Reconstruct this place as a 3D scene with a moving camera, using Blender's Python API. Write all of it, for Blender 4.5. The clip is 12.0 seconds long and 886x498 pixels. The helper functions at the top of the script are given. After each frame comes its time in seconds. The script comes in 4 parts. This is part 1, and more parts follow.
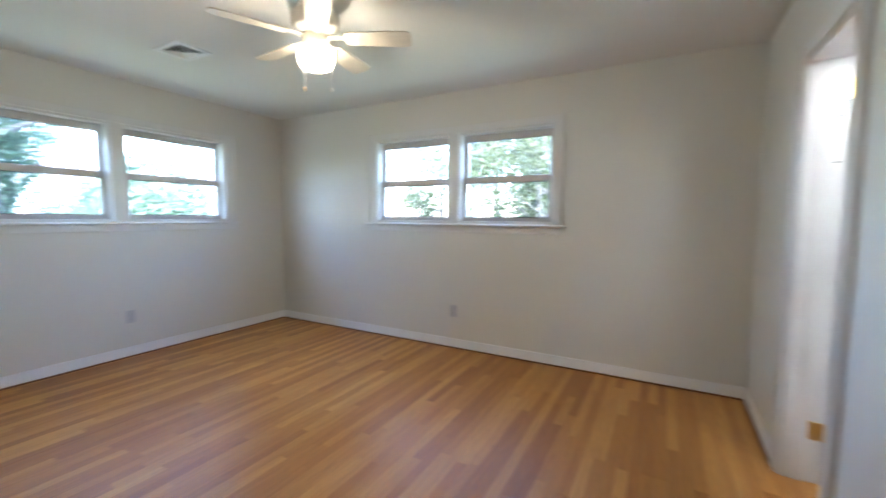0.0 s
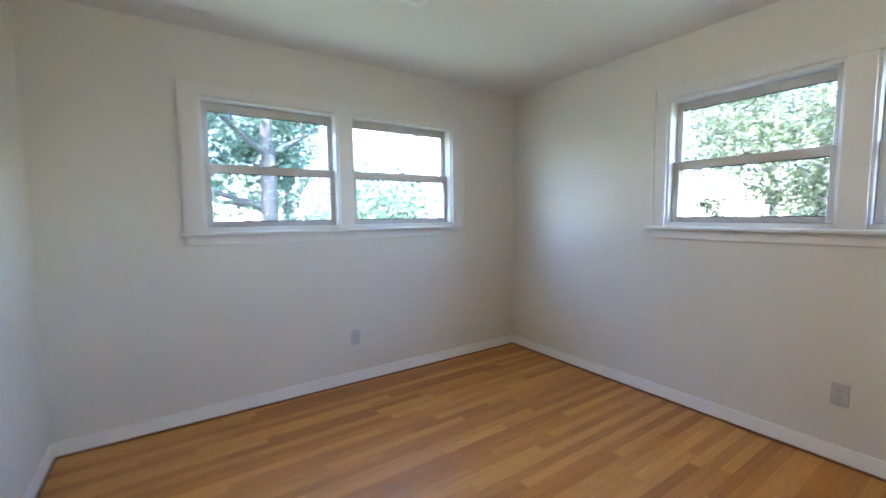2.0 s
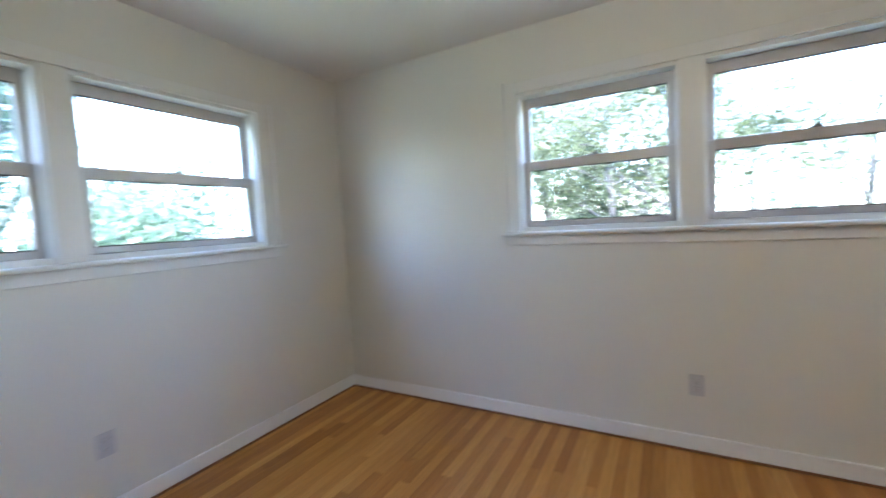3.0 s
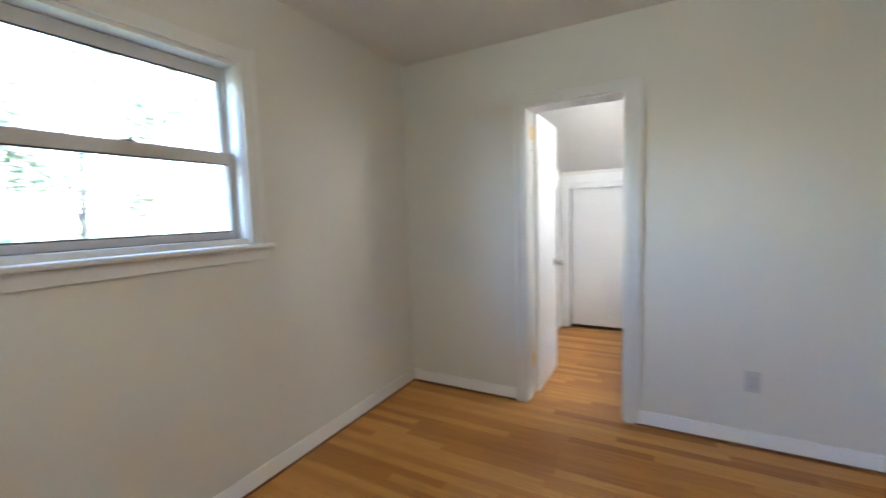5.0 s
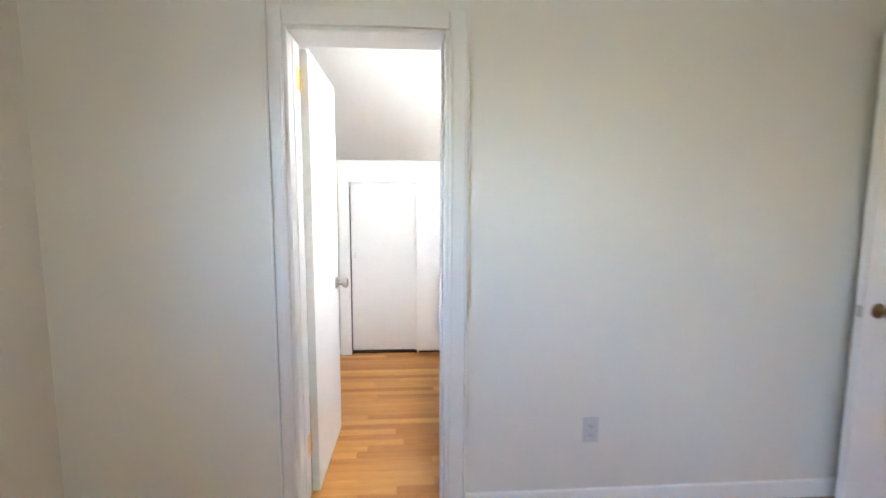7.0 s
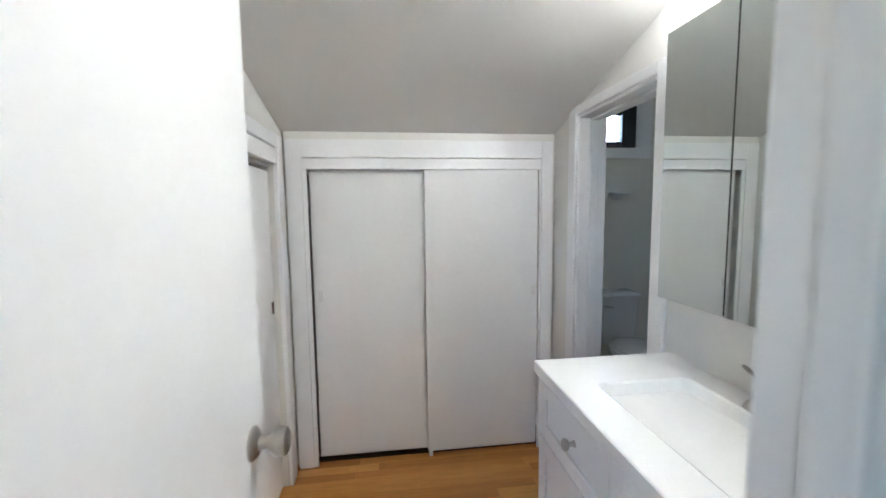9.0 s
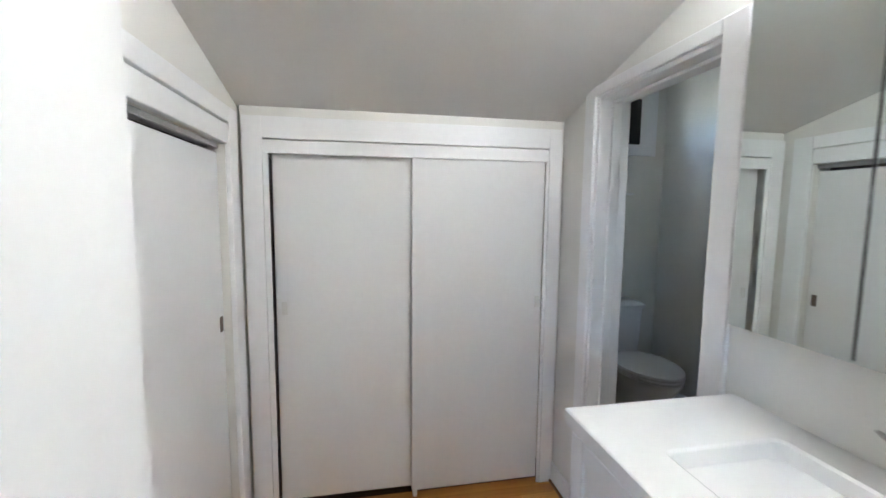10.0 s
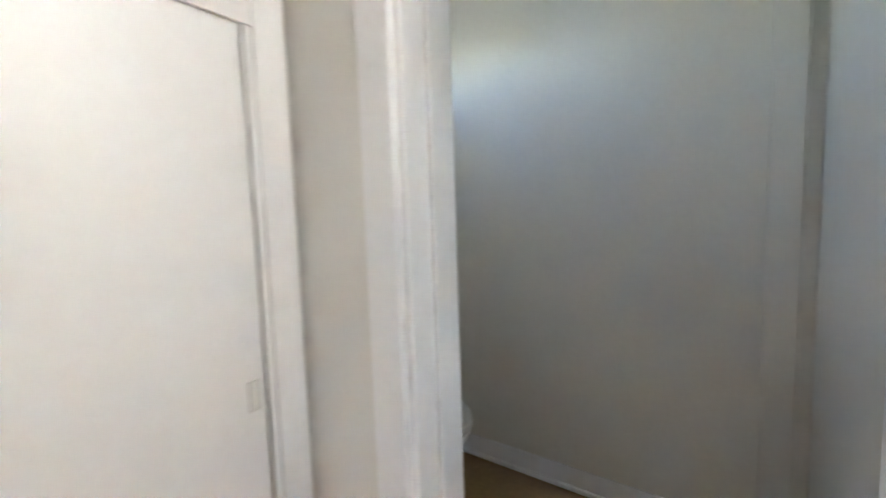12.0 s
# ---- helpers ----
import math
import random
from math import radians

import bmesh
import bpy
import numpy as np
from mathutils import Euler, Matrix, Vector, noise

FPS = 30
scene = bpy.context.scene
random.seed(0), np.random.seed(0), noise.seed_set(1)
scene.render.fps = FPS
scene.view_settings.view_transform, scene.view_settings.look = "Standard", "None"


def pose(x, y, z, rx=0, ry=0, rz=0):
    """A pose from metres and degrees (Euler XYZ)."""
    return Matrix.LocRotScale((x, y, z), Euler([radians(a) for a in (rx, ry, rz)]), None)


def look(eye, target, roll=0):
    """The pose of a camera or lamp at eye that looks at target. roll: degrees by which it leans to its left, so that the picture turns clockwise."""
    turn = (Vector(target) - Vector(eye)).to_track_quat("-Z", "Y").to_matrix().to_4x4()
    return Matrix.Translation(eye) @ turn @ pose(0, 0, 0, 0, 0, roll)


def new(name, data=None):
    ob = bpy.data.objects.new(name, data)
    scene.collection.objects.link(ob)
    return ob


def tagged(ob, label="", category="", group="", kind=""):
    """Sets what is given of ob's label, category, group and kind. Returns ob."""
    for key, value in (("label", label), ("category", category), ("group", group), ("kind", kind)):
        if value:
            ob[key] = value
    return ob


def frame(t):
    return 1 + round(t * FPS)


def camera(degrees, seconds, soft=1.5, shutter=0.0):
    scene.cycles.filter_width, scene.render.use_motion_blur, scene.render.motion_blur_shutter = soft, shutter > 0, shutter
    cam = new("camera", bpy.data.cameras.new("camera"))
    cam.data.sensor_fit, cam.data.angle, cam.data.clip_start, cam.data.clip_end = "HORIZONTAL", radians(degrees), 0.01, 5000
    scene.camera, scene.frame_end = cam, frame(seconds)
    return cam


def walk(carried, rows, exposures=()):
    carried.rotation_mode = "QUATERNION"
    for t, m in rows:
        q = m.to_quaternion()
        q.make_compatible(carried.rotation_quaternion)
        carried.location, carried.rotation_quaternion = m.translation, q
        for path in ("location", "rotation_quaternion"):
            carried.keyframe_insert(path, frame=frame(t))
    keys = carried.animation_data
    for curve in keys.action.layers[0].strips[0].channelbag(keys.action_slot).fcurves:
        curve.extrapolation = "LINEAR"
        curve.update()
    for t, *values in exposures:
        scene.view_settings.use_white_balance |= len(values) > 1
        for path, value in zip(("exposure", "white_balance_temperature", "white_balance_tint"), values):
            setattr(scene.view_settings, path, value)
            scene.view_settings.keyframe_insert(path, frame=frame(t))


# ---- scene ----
cam = camera(95.4, 12.0, 1.5, 0.5)
PATH = [
    (0, (-0.556, -3.473, 1.282), (-1.516, -1.725, 1.126), 0.4),
    (0.5, (-0.683, -3.251, 1.308), (-2.135, -1.89, 1.111), 1.1),
    (1, (-1.01, -3.119, 1.312), (-2.708, -2.081, 1.106), 1.0),
    (1.5, (-1.393, -2.979, 1.299), (-3.144, -2.033, 1.109), 0.2),
    (2, (-1.803, -2.829, 1.319), (-3.459, -1.72, 1.149), -0.6),
    (2.5, (-2.17, -2.687, 1.313), (-3.589, -1.284, 1.178), -1.8),
    (2.7, (-2.294, -2.606, 1.313), (-3.566, -1.068, 1.172), -2.5),
    (4.3, (-2.808, -2.016, 1.308), (-1.803, -0.296, 1.132), -2.9),
    (4.5, (-2.78, -1.967, 1.311), (-1.526, -0.418, 1.145), -2.6),
    (5, (-2.668, -1.774, 1.342), (-0.922, -0.814, 1.165), -1.8),
    (5.5, (-2.566, -1.649, 1.352), (-0.61, -1.278, 1.155), -1.6),
    (6, (-2.347, -1.627, 1.321), (-0.359, -1.656, 1.106), -1.0),
    (6.5, (-2.026, -1.584, 1.338), (-0.046, -1.742, 1.105), -0.3),
    (7, (-1.646, -1.453, 1.336), (0.34, -1.58, 1.137), 0.2),
    (7.2, (-1.486, -1.417, 1.346), (0.5, -1.516, 1.133), -0.0),
    (8.8, (-0.225, -1.228, 1.367), (1.743, -1.451, 1.162), -0.7),
    (9, (-0.128, -1.266, 1.358), (1.847, -1.519, 1.166), -0.7),
    (9.5, (0.033, -1.266, 1.346), (1.987, -1.635, 1.143), 0.1),
    (10, (0.21, -1.25, 1.345), (2.167, -1.615, 1.152), 0.5),
    (10.5, (0.449, -1.284, 1.322), (2.397, -1.672, 1.097), 0.6),
    (11, (0.751, -1.394, 1.299), (2.654, -1.969, 1.077), 0.2),
    (11.5, (1.082, -1.474, 1.233), (2.697, -2.65, 1.128), -0.7),
    (12, (1.288, -1.663, 1.23), (2.445, -3.285, 1.061), -1.9),
]
walk(cam, [(t, look(eye, to, roll)) for t, eye, to, roll in PATH],
     [(0.0, 5.15, 5500, 11), (2.7, 5.05, 5550, 12), (4.5, 4.9, 5650, 11), (5.5, 5.35, 5800, 10), (6.5, 5.65, 5750, 10), (7.2, 5.55, 5800, 12), (8.8, 4.58, 5750, 10), (9.5, 4.52, 5750, 10), (10.5, 4.75, 5850, 11), (11.0, 4.95, 6050, 11), (12.0, 5.05, 6300, 11)])

# ---- sky and sun ----
SUN_UP, SUN_TURN = radians(48), radians(140)
world = bpy.data.worlds.new("sky")
scene.world = world
world.use_nodes = True
wn = world.node_tree.nodes
sky = wn.new("ShaderNodeTexSky")
sky.sky_type, sky.sun_disc = "NISHITA", False
sky.sun_elevation, sky.sun_rotation = SUN_UP, SUN_TURN
world.node_tree.links.new(sky.outputs[0], wn["Background"].inputs[0])
wn["Background"].inputs[1].default_value = 0.15
sun = bpy.data.lights.new("sun", "SUN")
sun.energy, sun.angle, sun.color = 3.0, radians(0.5), (1.0, 0.95, 0.88)
sun_dir = Vector((math.sin(SUN_TURN) * math.cos(SUN_UP), math.cos(SUN_TURN) * math.cos(SUN_UP), math.sin(SUN_UP)))
new("sun", sun).matrix_world = look(sun_dir * 50, (0, 0, 0))
FAN_GLOW, VANITY_GLOW, HALL_WATTS = 2.1, 4.9, 0.35


# ---- materials ----
def material(name, colour, rough=0.5, metal=0.0, vary=0.06, scale=3.0, grain=60.0, bump=0.02, spec=0.5, random_object=0.0, stretch=(1, 1, 1)):
    """A painted or plain surface with variation at two scales and fine relief."""
    m = bpy.data.materials.new(name)
    m.use_nodes = True
    nt = m.node_tree
    n, l = nt.nodes, nt.links
    b = n["Principled BSDF"]
    b.inputs["Roughness"].default_value = rough
    b.inputs["Metallic"].default_value = metal
    b.inputs["Specular IOR Level"].default_value = spec
    co = n.new("ShaderNodeTexCoord")
    mp = n.new("ShaderNodeMapping")
    mp.inputs["Scale"].default_value = stretch
    l.new(co.outputs["Object"], mp.inputs[0])
    big, fine = n.new("ShaderNodeTexNoise"), n.new("ShaderNodeTexNoise")
    big.inputs["Scale"].default_value, fine.inputs["Scale"].default_value = scale, grain
    big.inputs["Detail"].default_value, fine.inputs["Detail"].default_value = 3, 3
    for t in (big, fine):
        l.new(mp.outputs[0], t.inputs["Vector"])
    add = n.new("ShaderNodeMath")
    add.operation = "ADD"
    l.new(big.outputs[0], add.inputs[0]), l.new(fine.outputs[0], add.inputs[1])
    src = add.outputs[0]
    if random_object:
        info = n.new("ShaderNodeObjectInfo")
        mul = n.new("ShaderNodeMath")
        mul.operation = "MULTIPLY_ADD"
        mul.inputs[1].default_value = random_object
        l.new(info.outputs["Random"], mul.inputs[0]), l.new(src, mul.inputs[2])
        src = mul.outputs[0]
    rng = n.new("ShaderNodeMapRange")
    rng.inputs["From Min"].default_value, rng.inputs["From Max"].default_value = 0.6, 1.4 + random_object
    l.new(src, rng.inputs["Value"])
    mix = n.new("ShaderNodeMix")
    mix.data_type = "RGBA"
    mix.inputs["A"].default_value = (*[c * (1 - vary) for c in colour], 1)
    mix.inputs["B"].default_value = (*[min(1, c * (1 + vary)) for c in colour], 1)
    l.new(rng.outputs[0], mix.inputs["Factor"]), l.new(mix.outputs["Result"], b.inputs["Base Color"])
    bp = n.new("ShaderNodeBump")
    bp.inputs["Strength"].default_value, bp.inputs["Distance"].default_value = bump * 10, 0.001
    l.new(fine.outputs[0], bp.inputs["Height"]), l.new(bp.outputs[0], b.inputs["Normal"])
    return m


def wood_material(name, island=False):
    """Finished oak: tone by board, long grain along the board, satin coat."""
    m = bpy.data.materials.new(name)
    m.use_nodes = True
    n, l = m.node_tree.nodes, m.node_tree.links
    b = n["Principled BSDF"]
    geo = n.new("ShaderNodeNewGeometry")
    info = n.new("ShaderNodeObjectInfo")
    rnd = geo.outputs["Random Per Island"] if island else info.outputs["Random"]
    off = n.new("ShaderNodeMath")
    off.operation = "MULTIPLY"
    off.inputs[1].default_value = 57.0
    l.new(rnd, off.inputs[0])
    pos = n.new("ShaderNodeVectorMath")
    pos.operation = "ADD"
    l.new(geo.outputs["Position"], pos.inputs[0]), l.new(off.outputs[0], pos.inputs[1])
    mp = n.new("ShaderNodeMapping")
    mp.inputs["Scale"].default_value = (42, 2.2, 8)
    l.new(pos.outputs[0], mp.inputs[0])
    grain = n.new("ShaderNodeTexNoise")
    grain.inputs["Scale"].default_value, grain.inputs["Detail"].default_value, grain.inputs["Roughness"].default_value = 1.0, 6, 0.65
    grain.inputs["Distortion"].default_value = 0.6
    l.new(mp.outputs[0], grain.inputs["Vector"])
    mp2 = n.new("ShaderNodeMapping")
    mp2.inputs["Scale"].default_value = (260, 9, 20)
    l.new(pos.outputs[0], mp2.inputs[0])
    pore = n.new("ShaderNodeTexNoise")
    pore.inputs["Scale"].default_value, pore.inputs["Detail"].default_value = 1.0, 2
    l.new(mp2.outputs[0], pore.inputs["Vector"])
    ramp = n.new("ShaderNodeValToRGB")
    e = ramp.color_ramp.elements
    e[0].position, e[0].color = 0.0, (0.35, 0.125, 0.021, 1)
    e[1].position, e[1].color = 1.0, (0.84, 0.48, 0.16, 1)
    for p, c in ((0.35, (0.50, 0.21, 0.041, 1)), (0.7, (0.65, 0.315, 0.078, 1))):
        k = e.new(p)
        k.color = c
    tone = n.new("ShaderNodeMath")
    tone.operation = "MULTIPLY_ADD"
    tone.inputs[1].default_value = 0.62
    gm = n.new("ShaderNodeMath")
    gm.operation = "MULTIPLY_ADD"
    gm.inputs[1].default_value, gm.inputs[2].default_value = 0.6, -0.2
    l.new(grain.outputs[0], gm.inputs[0])
    l.new(rnd, tone.inputs[0]), l.new(gm.outputs[0], tone.inputs[2]), l.new(tone.outputs[0], ramp.inputs[0])
    dark = n.new("ShaderNodeMix")
    dark.data_type, dark.blend_type = "RGBA", "MULTIPLY"
    dark.inputs["Factor"].default_value = 0.35
    pr = n.new("ShaderNodeMapRange")
    pr.inputs["From Min"].default_value, pr.inputs["From Max"].default_value = 0.35, 0.55
    pr.inputs["To Min"].default_value = 0.55
    l.new(pore.outputs[0], pr.inputs["Value"])
    l.new(ramp.outputs[0], dark.inputs["A"]), l.new(pr.outputs[0], dark.inputs["B"])
    l.new(dark.outputs["Result"], b.inputs["Base Color"])
    wear = n.new("ShaderNodeTexNoise")
    wear.inputs["Scale"].default_value = 1.7
    l.new(geo.outputs["Position"], wear.inputs["Vector"])
    rr = n.new("ShaderNodeMapRange")
    rr.inputs["To Min"].default_value, rr.inputs["To Max"].default_value = 0.34, 0.5
    l.new(wear.outputs[0], rr.inputs["Value"]), l.new(rr.outputs[0], b.inputs["Roughness"])
    bp = n.new("ShaderNodeBump")
    bp.inputs["Strength"].default_value, bp.inputs["Distance"].default_value = 0.15, 0.0006
    l.new(pore.outputs[0], bp.inputs["Height"]), l.new(bp.outputs[0], b.inputs["Normal"])
    return m


def glow_material(name, colour, strength):
    m = material(name, (0.85, 0.83, 0.78), 0.3)
    b = m.node_tree.nodes["Principled BSDF"]
    b.inputs["Emission Color"].default_value, b.inputs["Emission Strength"].default_value = (*colour, 1), strength
    return m


def leaf_material(name, a, b_):
    m = bpy.data.materials.new(name)
    m.use_nodes = True
    n, l = m.node_tree.nodes, m.node_tree.links
    b = n["Principled BSDF"]
    geo = n.new("ShaderNodeNewGeometry")
    mix = n.new("ShaderNodeMix")
    mix.data_type = "RGBA"
    mix.inputs["A"].default_value, mix.inputs["B"].default_value = (*a, 1), (*b_, 1)
    l.new(geo.outputs["Random Per Island"], mix.inputs["Factor"])
    l.new(mix.outputs["Result"], b.inputs["Base Color"])
    b.inputs["Roughness"].default_value = 0.5
    tr = n.new("ShaderNodeBsdfTranslucent")
    l.new(mix.outputs["Result"], tr.inputs[0])
    sh = n.new("ShaderNodeMixShader")
    sh.inputs[0].default_value = 0.4
    l.new(b.outputs[0], sh.inputs[1]), l.new(tr.outputs[0], sh.inputs[2])
    l.new(sh.outputs[0], n["Material Output"].inputs[0])
    return m


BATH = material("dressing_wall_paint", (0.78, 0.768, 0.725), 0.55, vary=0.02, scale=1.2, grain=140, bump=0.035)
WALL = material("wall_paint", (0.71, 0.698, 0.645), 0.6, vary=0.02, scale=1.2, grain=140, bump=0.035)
CEIL = material("ceiling_paint", (0.78, 0.77, 0.74), 0.75, vary=0.02, scale=1.0, grain=90, bump=0.06)
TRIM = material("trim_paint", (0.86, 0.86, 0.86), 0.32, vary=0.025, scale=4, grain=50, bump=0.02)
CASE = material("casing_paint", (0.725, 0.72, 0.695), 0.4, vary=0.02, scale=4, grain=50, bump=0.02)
# White sashes: their backlit grey is put into the base colour.
SASH = material("backlit_vinyl_sash", (0.52, 0.50, 0.48), 0.4, vary=0.03)
DOOR = material("door_paint", (0.80, 0.80, 0.795), 0.42, vary=0.02, scale=2, grain=45, bump=0.025)
OAK = wood_material("oak_board")
OAK_STUFF = wood_material("oak_board_far", island=True)
GAP = material("board_joint_and_door_shade", (0.05, 0.028, 0.013), 0.8, vary=0.3)
SHOE = material("stained_shoe_moulding", (0.20, 0.085, 0.03), 0.4, vary=0.3, scale=9, grain=80)
BRASS = material("polished_brass", (0.78, 0.56, 0.20), 0.28, 1.0, vary=0.12, scale=20)
OLD_BRASS = material("antique_brass", (0.22, 0.14, 0.055), 0.35, 1.0, vary=0.25, scale=30)
NICKEL = material("brushed_nickel", (0.47, 0.45, 0.42), 0.3, 1.0, vary=0.06, scale=30, grain=300)
STEEL = material("dull_steel", (0.5, 0.5, 0.5), 0.4, 1.0, vary=0.1)
# White outlets: the grey they show in shade is put into this colour.
PLATE = material("shaded_outlet_plastic", (0.54, 0.54, 0.545), 0.35, vary=0.01)
SLOT = material("dark_slot", (0.02, 0.02, 0.02), 0.7)
BRONZE_PULL = material("bronze_pull", (0.16, 0.13, 0.11), 0.45, 0.6, vary=0.15, scale=30)
FAN_WHITE = material("fan_enamel", (0.80, 0.76, 0.68), 0.35, vary=0.03)
BLADE = material("fan_blade", (0.62, 0.57, 0.47), 0.45, vary=0.08, scale=6, grain=40)
BOWL = glow_material("lit_glass_bowl", (1.0, 0.80, 0.52), FAN_GLOW)
BULB = glow_material("lit_vanity_shade", (1.0, 0.95, 0.88), VANITY_GLOW)
MARBLE = material("cultured_marble", (0.86, 0.86, 0.85), 0.16, vary=0.015, scale=5, bump=0.005)
CABINET = material("cabinet_paint", (0.80, 0.80, 0.80), 0.35, vary=0.02)
CERAMIC = material("glazed_ceramic", (0.80, 0.80, 0.79), 0.1, vary=0.01, bump=0.004)
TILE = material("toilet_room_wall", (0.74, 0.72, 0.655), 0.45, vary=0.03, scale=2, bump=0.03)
VINYL = material("toilet_room_floor", (0.33, 0.21, 0.10), 0.45, vary=0.2, scale=6, grain=40)
BLACK = material("black_frame_and_gap_shade", (0.012, 0.012, 0.014), 0.4)
# Closet shade is put into this dark base colour.
DARKCLOSET = material("closet_inside_shade", (0.16, 0.15, 0.14), 0.7)
MIRROR = material("mirror_silver", (0.68, 0.73, 0.72), 0.015, 1.0, vary=0.0, bump=0.0)
GRASS = material("lawn", (0.075, 0.088, 0.048), 0.9, vary=0.45, scale=0.6, grain=20, bump=0.3)
BARK = material("bark", (0.05, 0.046, 0.045), 0.9, vary=0.35, scale=5, grain=30, bump=0.4, stretch=(4, 4, 1))
LEAF = leaf_material("leaf_green", (0.035, 0.07, 0.048), (0.08, 0.12, 0.078))
LEAF_PALE = leaf_material("leaf_pale", (0.026, 0.038, 0.016), (0.065, 0.078, 0.032))
SIDING = material("white_siding", (0.8, 0.8, 0.8), 0.6, vary=0.04)
ROOFING = material("grey_shingle", (0.22, 0.22, 0.23), 0.85, vary=0.25, scale=8)
GLASS = bpy.data.materials.new("window_glass")
GLASS.use_nodes = True
g_ = GLASS.node_tree.nodes["Principled BSDF"]
g_.inputs["Roughness"].default_value, g_.inputs["Transmission Weight"].default_value, g_.inputs["IOR"].default_value = 0.0, 1.0, 1.02
g_.inputs["Base Color"].default_value = (0.96, 0.98, 0.98, 1)


# ---- mesh helpers ----
def bx(bm, a, b, bevel=0.0, seg=1):
    """Add a box between two corners, its edges rounded by bevel."""
    lo, hi = [min(p, q) for p, q in zip(a, b)], [max(p, q) for p, q in zip(a, b)]
    r = bmesh.ops.create_cube(bm, size=1)
    for v in r["verts"]:
        v.co = Vector([(lo[i] + hi[i]) / 2 + v.co[i] * (hi[i] - lo[i]) for i in range(3)])
    if bevel:
        edges = {e for v in r["verts"] for e in v.link_edges}
        bmesh.ops.bevel(bm, geom=list(edges), offset=bevel, segments=seg, affect="EDGES", profile=0.5)
    return bm


def box(a, b, bevel=0.0, seg=1):
    return bx(bmesh.new(), a, b, bevel, seg)


def lathe(profile, steps=28, m=None, bm=None):
    """Turn a list of (radius, height) about the z axis."""
    bm = bm or bmesh.new()
    rings = []
    for r, z in profile:
        rings.append([bm.verts.new(((m or Matrix()) @ Vector((r * math.cos(2 * math.pi * i / steps), r * math.sin(2 * math.pi * i / steps), z)))) for i in range(steps)])
    for p, q in zip(rings, rings[1:]):
        for i in range(steps):
            bm.faces.new((p[i], p[(i + 1) % steps], q[(i + 1) % steps], q[i]))
    bm.faces.new(rings[0][::-1]), bm.faces.new(rings[-1])
    return bm


def loft(rings, bm=None):
    """Skin closed rings of points, with both ends capped."""
    bm = bm or bmesh.new()
    vs = [[bm.verts.new(p) for p in ring] for ring in rings]
    k = len(vs[0])
    for p, q in zip(vs, vs[1:]):
        for i in range(k):
            bm.faces.new((p[i], p[(i + 1) % k], q[(i + 1) % k], q[i]))
    bm.faces.new(vs[0][::-1]), bm.faces.new(vs[-1])
    return bm


def tube(points, radii, steps=12, bm=None, flat=1.0):
    """A tube along points."""
    rings = []
    for i, p in enumerate(points):
        p = Vector(p)
        d = (Vector(points[min(i + 1, len(points) - 1)]) - Vector(points[max(i - 1, 0)])).normalized()
        s = d.cross(Vector((0, 0, 1)))
        s = s.normalized() if s.length > 1e-3 else Vector((1, 0, 0))
        u = s.cross(d)
        rings.append([p + radii[i] * (s * math.cos(2 * math.pi * k / steps) + u * flat * math.sin(2 * math.pi * k / steps)) for k in range(steps)])
    return loft(rings, bm)


def part(name, bm, mat, parent=None, label="", smooth=False, loc=None):
    """Link a bmesh as one mesh object, under a thing or a part."""
    bmesh.ops.recalc_face_normals(bm, faces=bm.faces)
    me = bpy.data.meshes.new(name)
    bm.to_mesh(me)
    bm.free()
    me.materials.append(mat)
    if smooth:
        me.shade_smooth()
        me.set_sharp_from_angle(angle=radians(40))
    ob = new(name, me)
    if parent:
        ob.parent = parent
    if loc:
        ob.location = loc
    return tagged(ob, label)


def thing(name, label, category, group="", kind="", loc=(0, 0, 0)):
    ob = new(name)
    ob.location = loc
    return tagged(ob, label, category, group, kind)


def struct(name, bm, mat, label, category):
    return tagged(part(name, bm, mat), label, category, kind="structure")


# ---- plan ----
XW, YS, CZ = -4.766, -3.452, 2.465          # bedroom: west wall, south wall, ceiling
NOOK_X, NOOK_Y = -1.05, -4.03              # entry nook
WT = 0.16                                  # thickness of the east wall
DY0, DY1, DH = -1.580, -0.942, 2.03        # bathroom doorway in the east wall
BX, BYN, BYS = 1.99, -0.735, -2.15          # dressing area: end wall, north wall, south wall
SL = 0.275                                 # fall of the sloping ceiling
WD = -0.012                                # drop of both windows
ZB, ZM0, ZM1, ZT, ZH = 1.262, 1.617, 1.672, 2.035, 2.090  # window: sill, meeting rail, sash top, head


def slope(x):
    return 1.762 + SL * (1.965 - x)


def wall_with_holes(name, lo, hi, axis, holes, mat, label):
    """A thick wall; holes are (u0, u1, z0, z1) along its length."""
    bm = bmesh.new()
    us = sorted({lo[axis], hi[axis], *[h[0] for h in holes], *[h[1] for h in holes]})
    for u0, u1 in zip(us, us[1:]):
        spans, z = [], lo[2]
        for h in sorted((h for h in holes if h[0] <= u0 and h[1] >= u1), key=lambda h: h[2]):
            spans.append((z, h[2]))
            z = h[3]
        spans.append((z, hi[2]))
        for z0, z1 in spans:
            if z1 - z0 > 1e-4:
                a, b = list(lo), list(hi)
                a[axis], b[axis], a[2], b[2] = u0, u1, z0, z1
                bx(bm, a, b)
    bmesh.ops.remove_doubles(bm, verts=bm.verts, dist=1e-5)
    return struct(name, bm, mat, label, "wall")


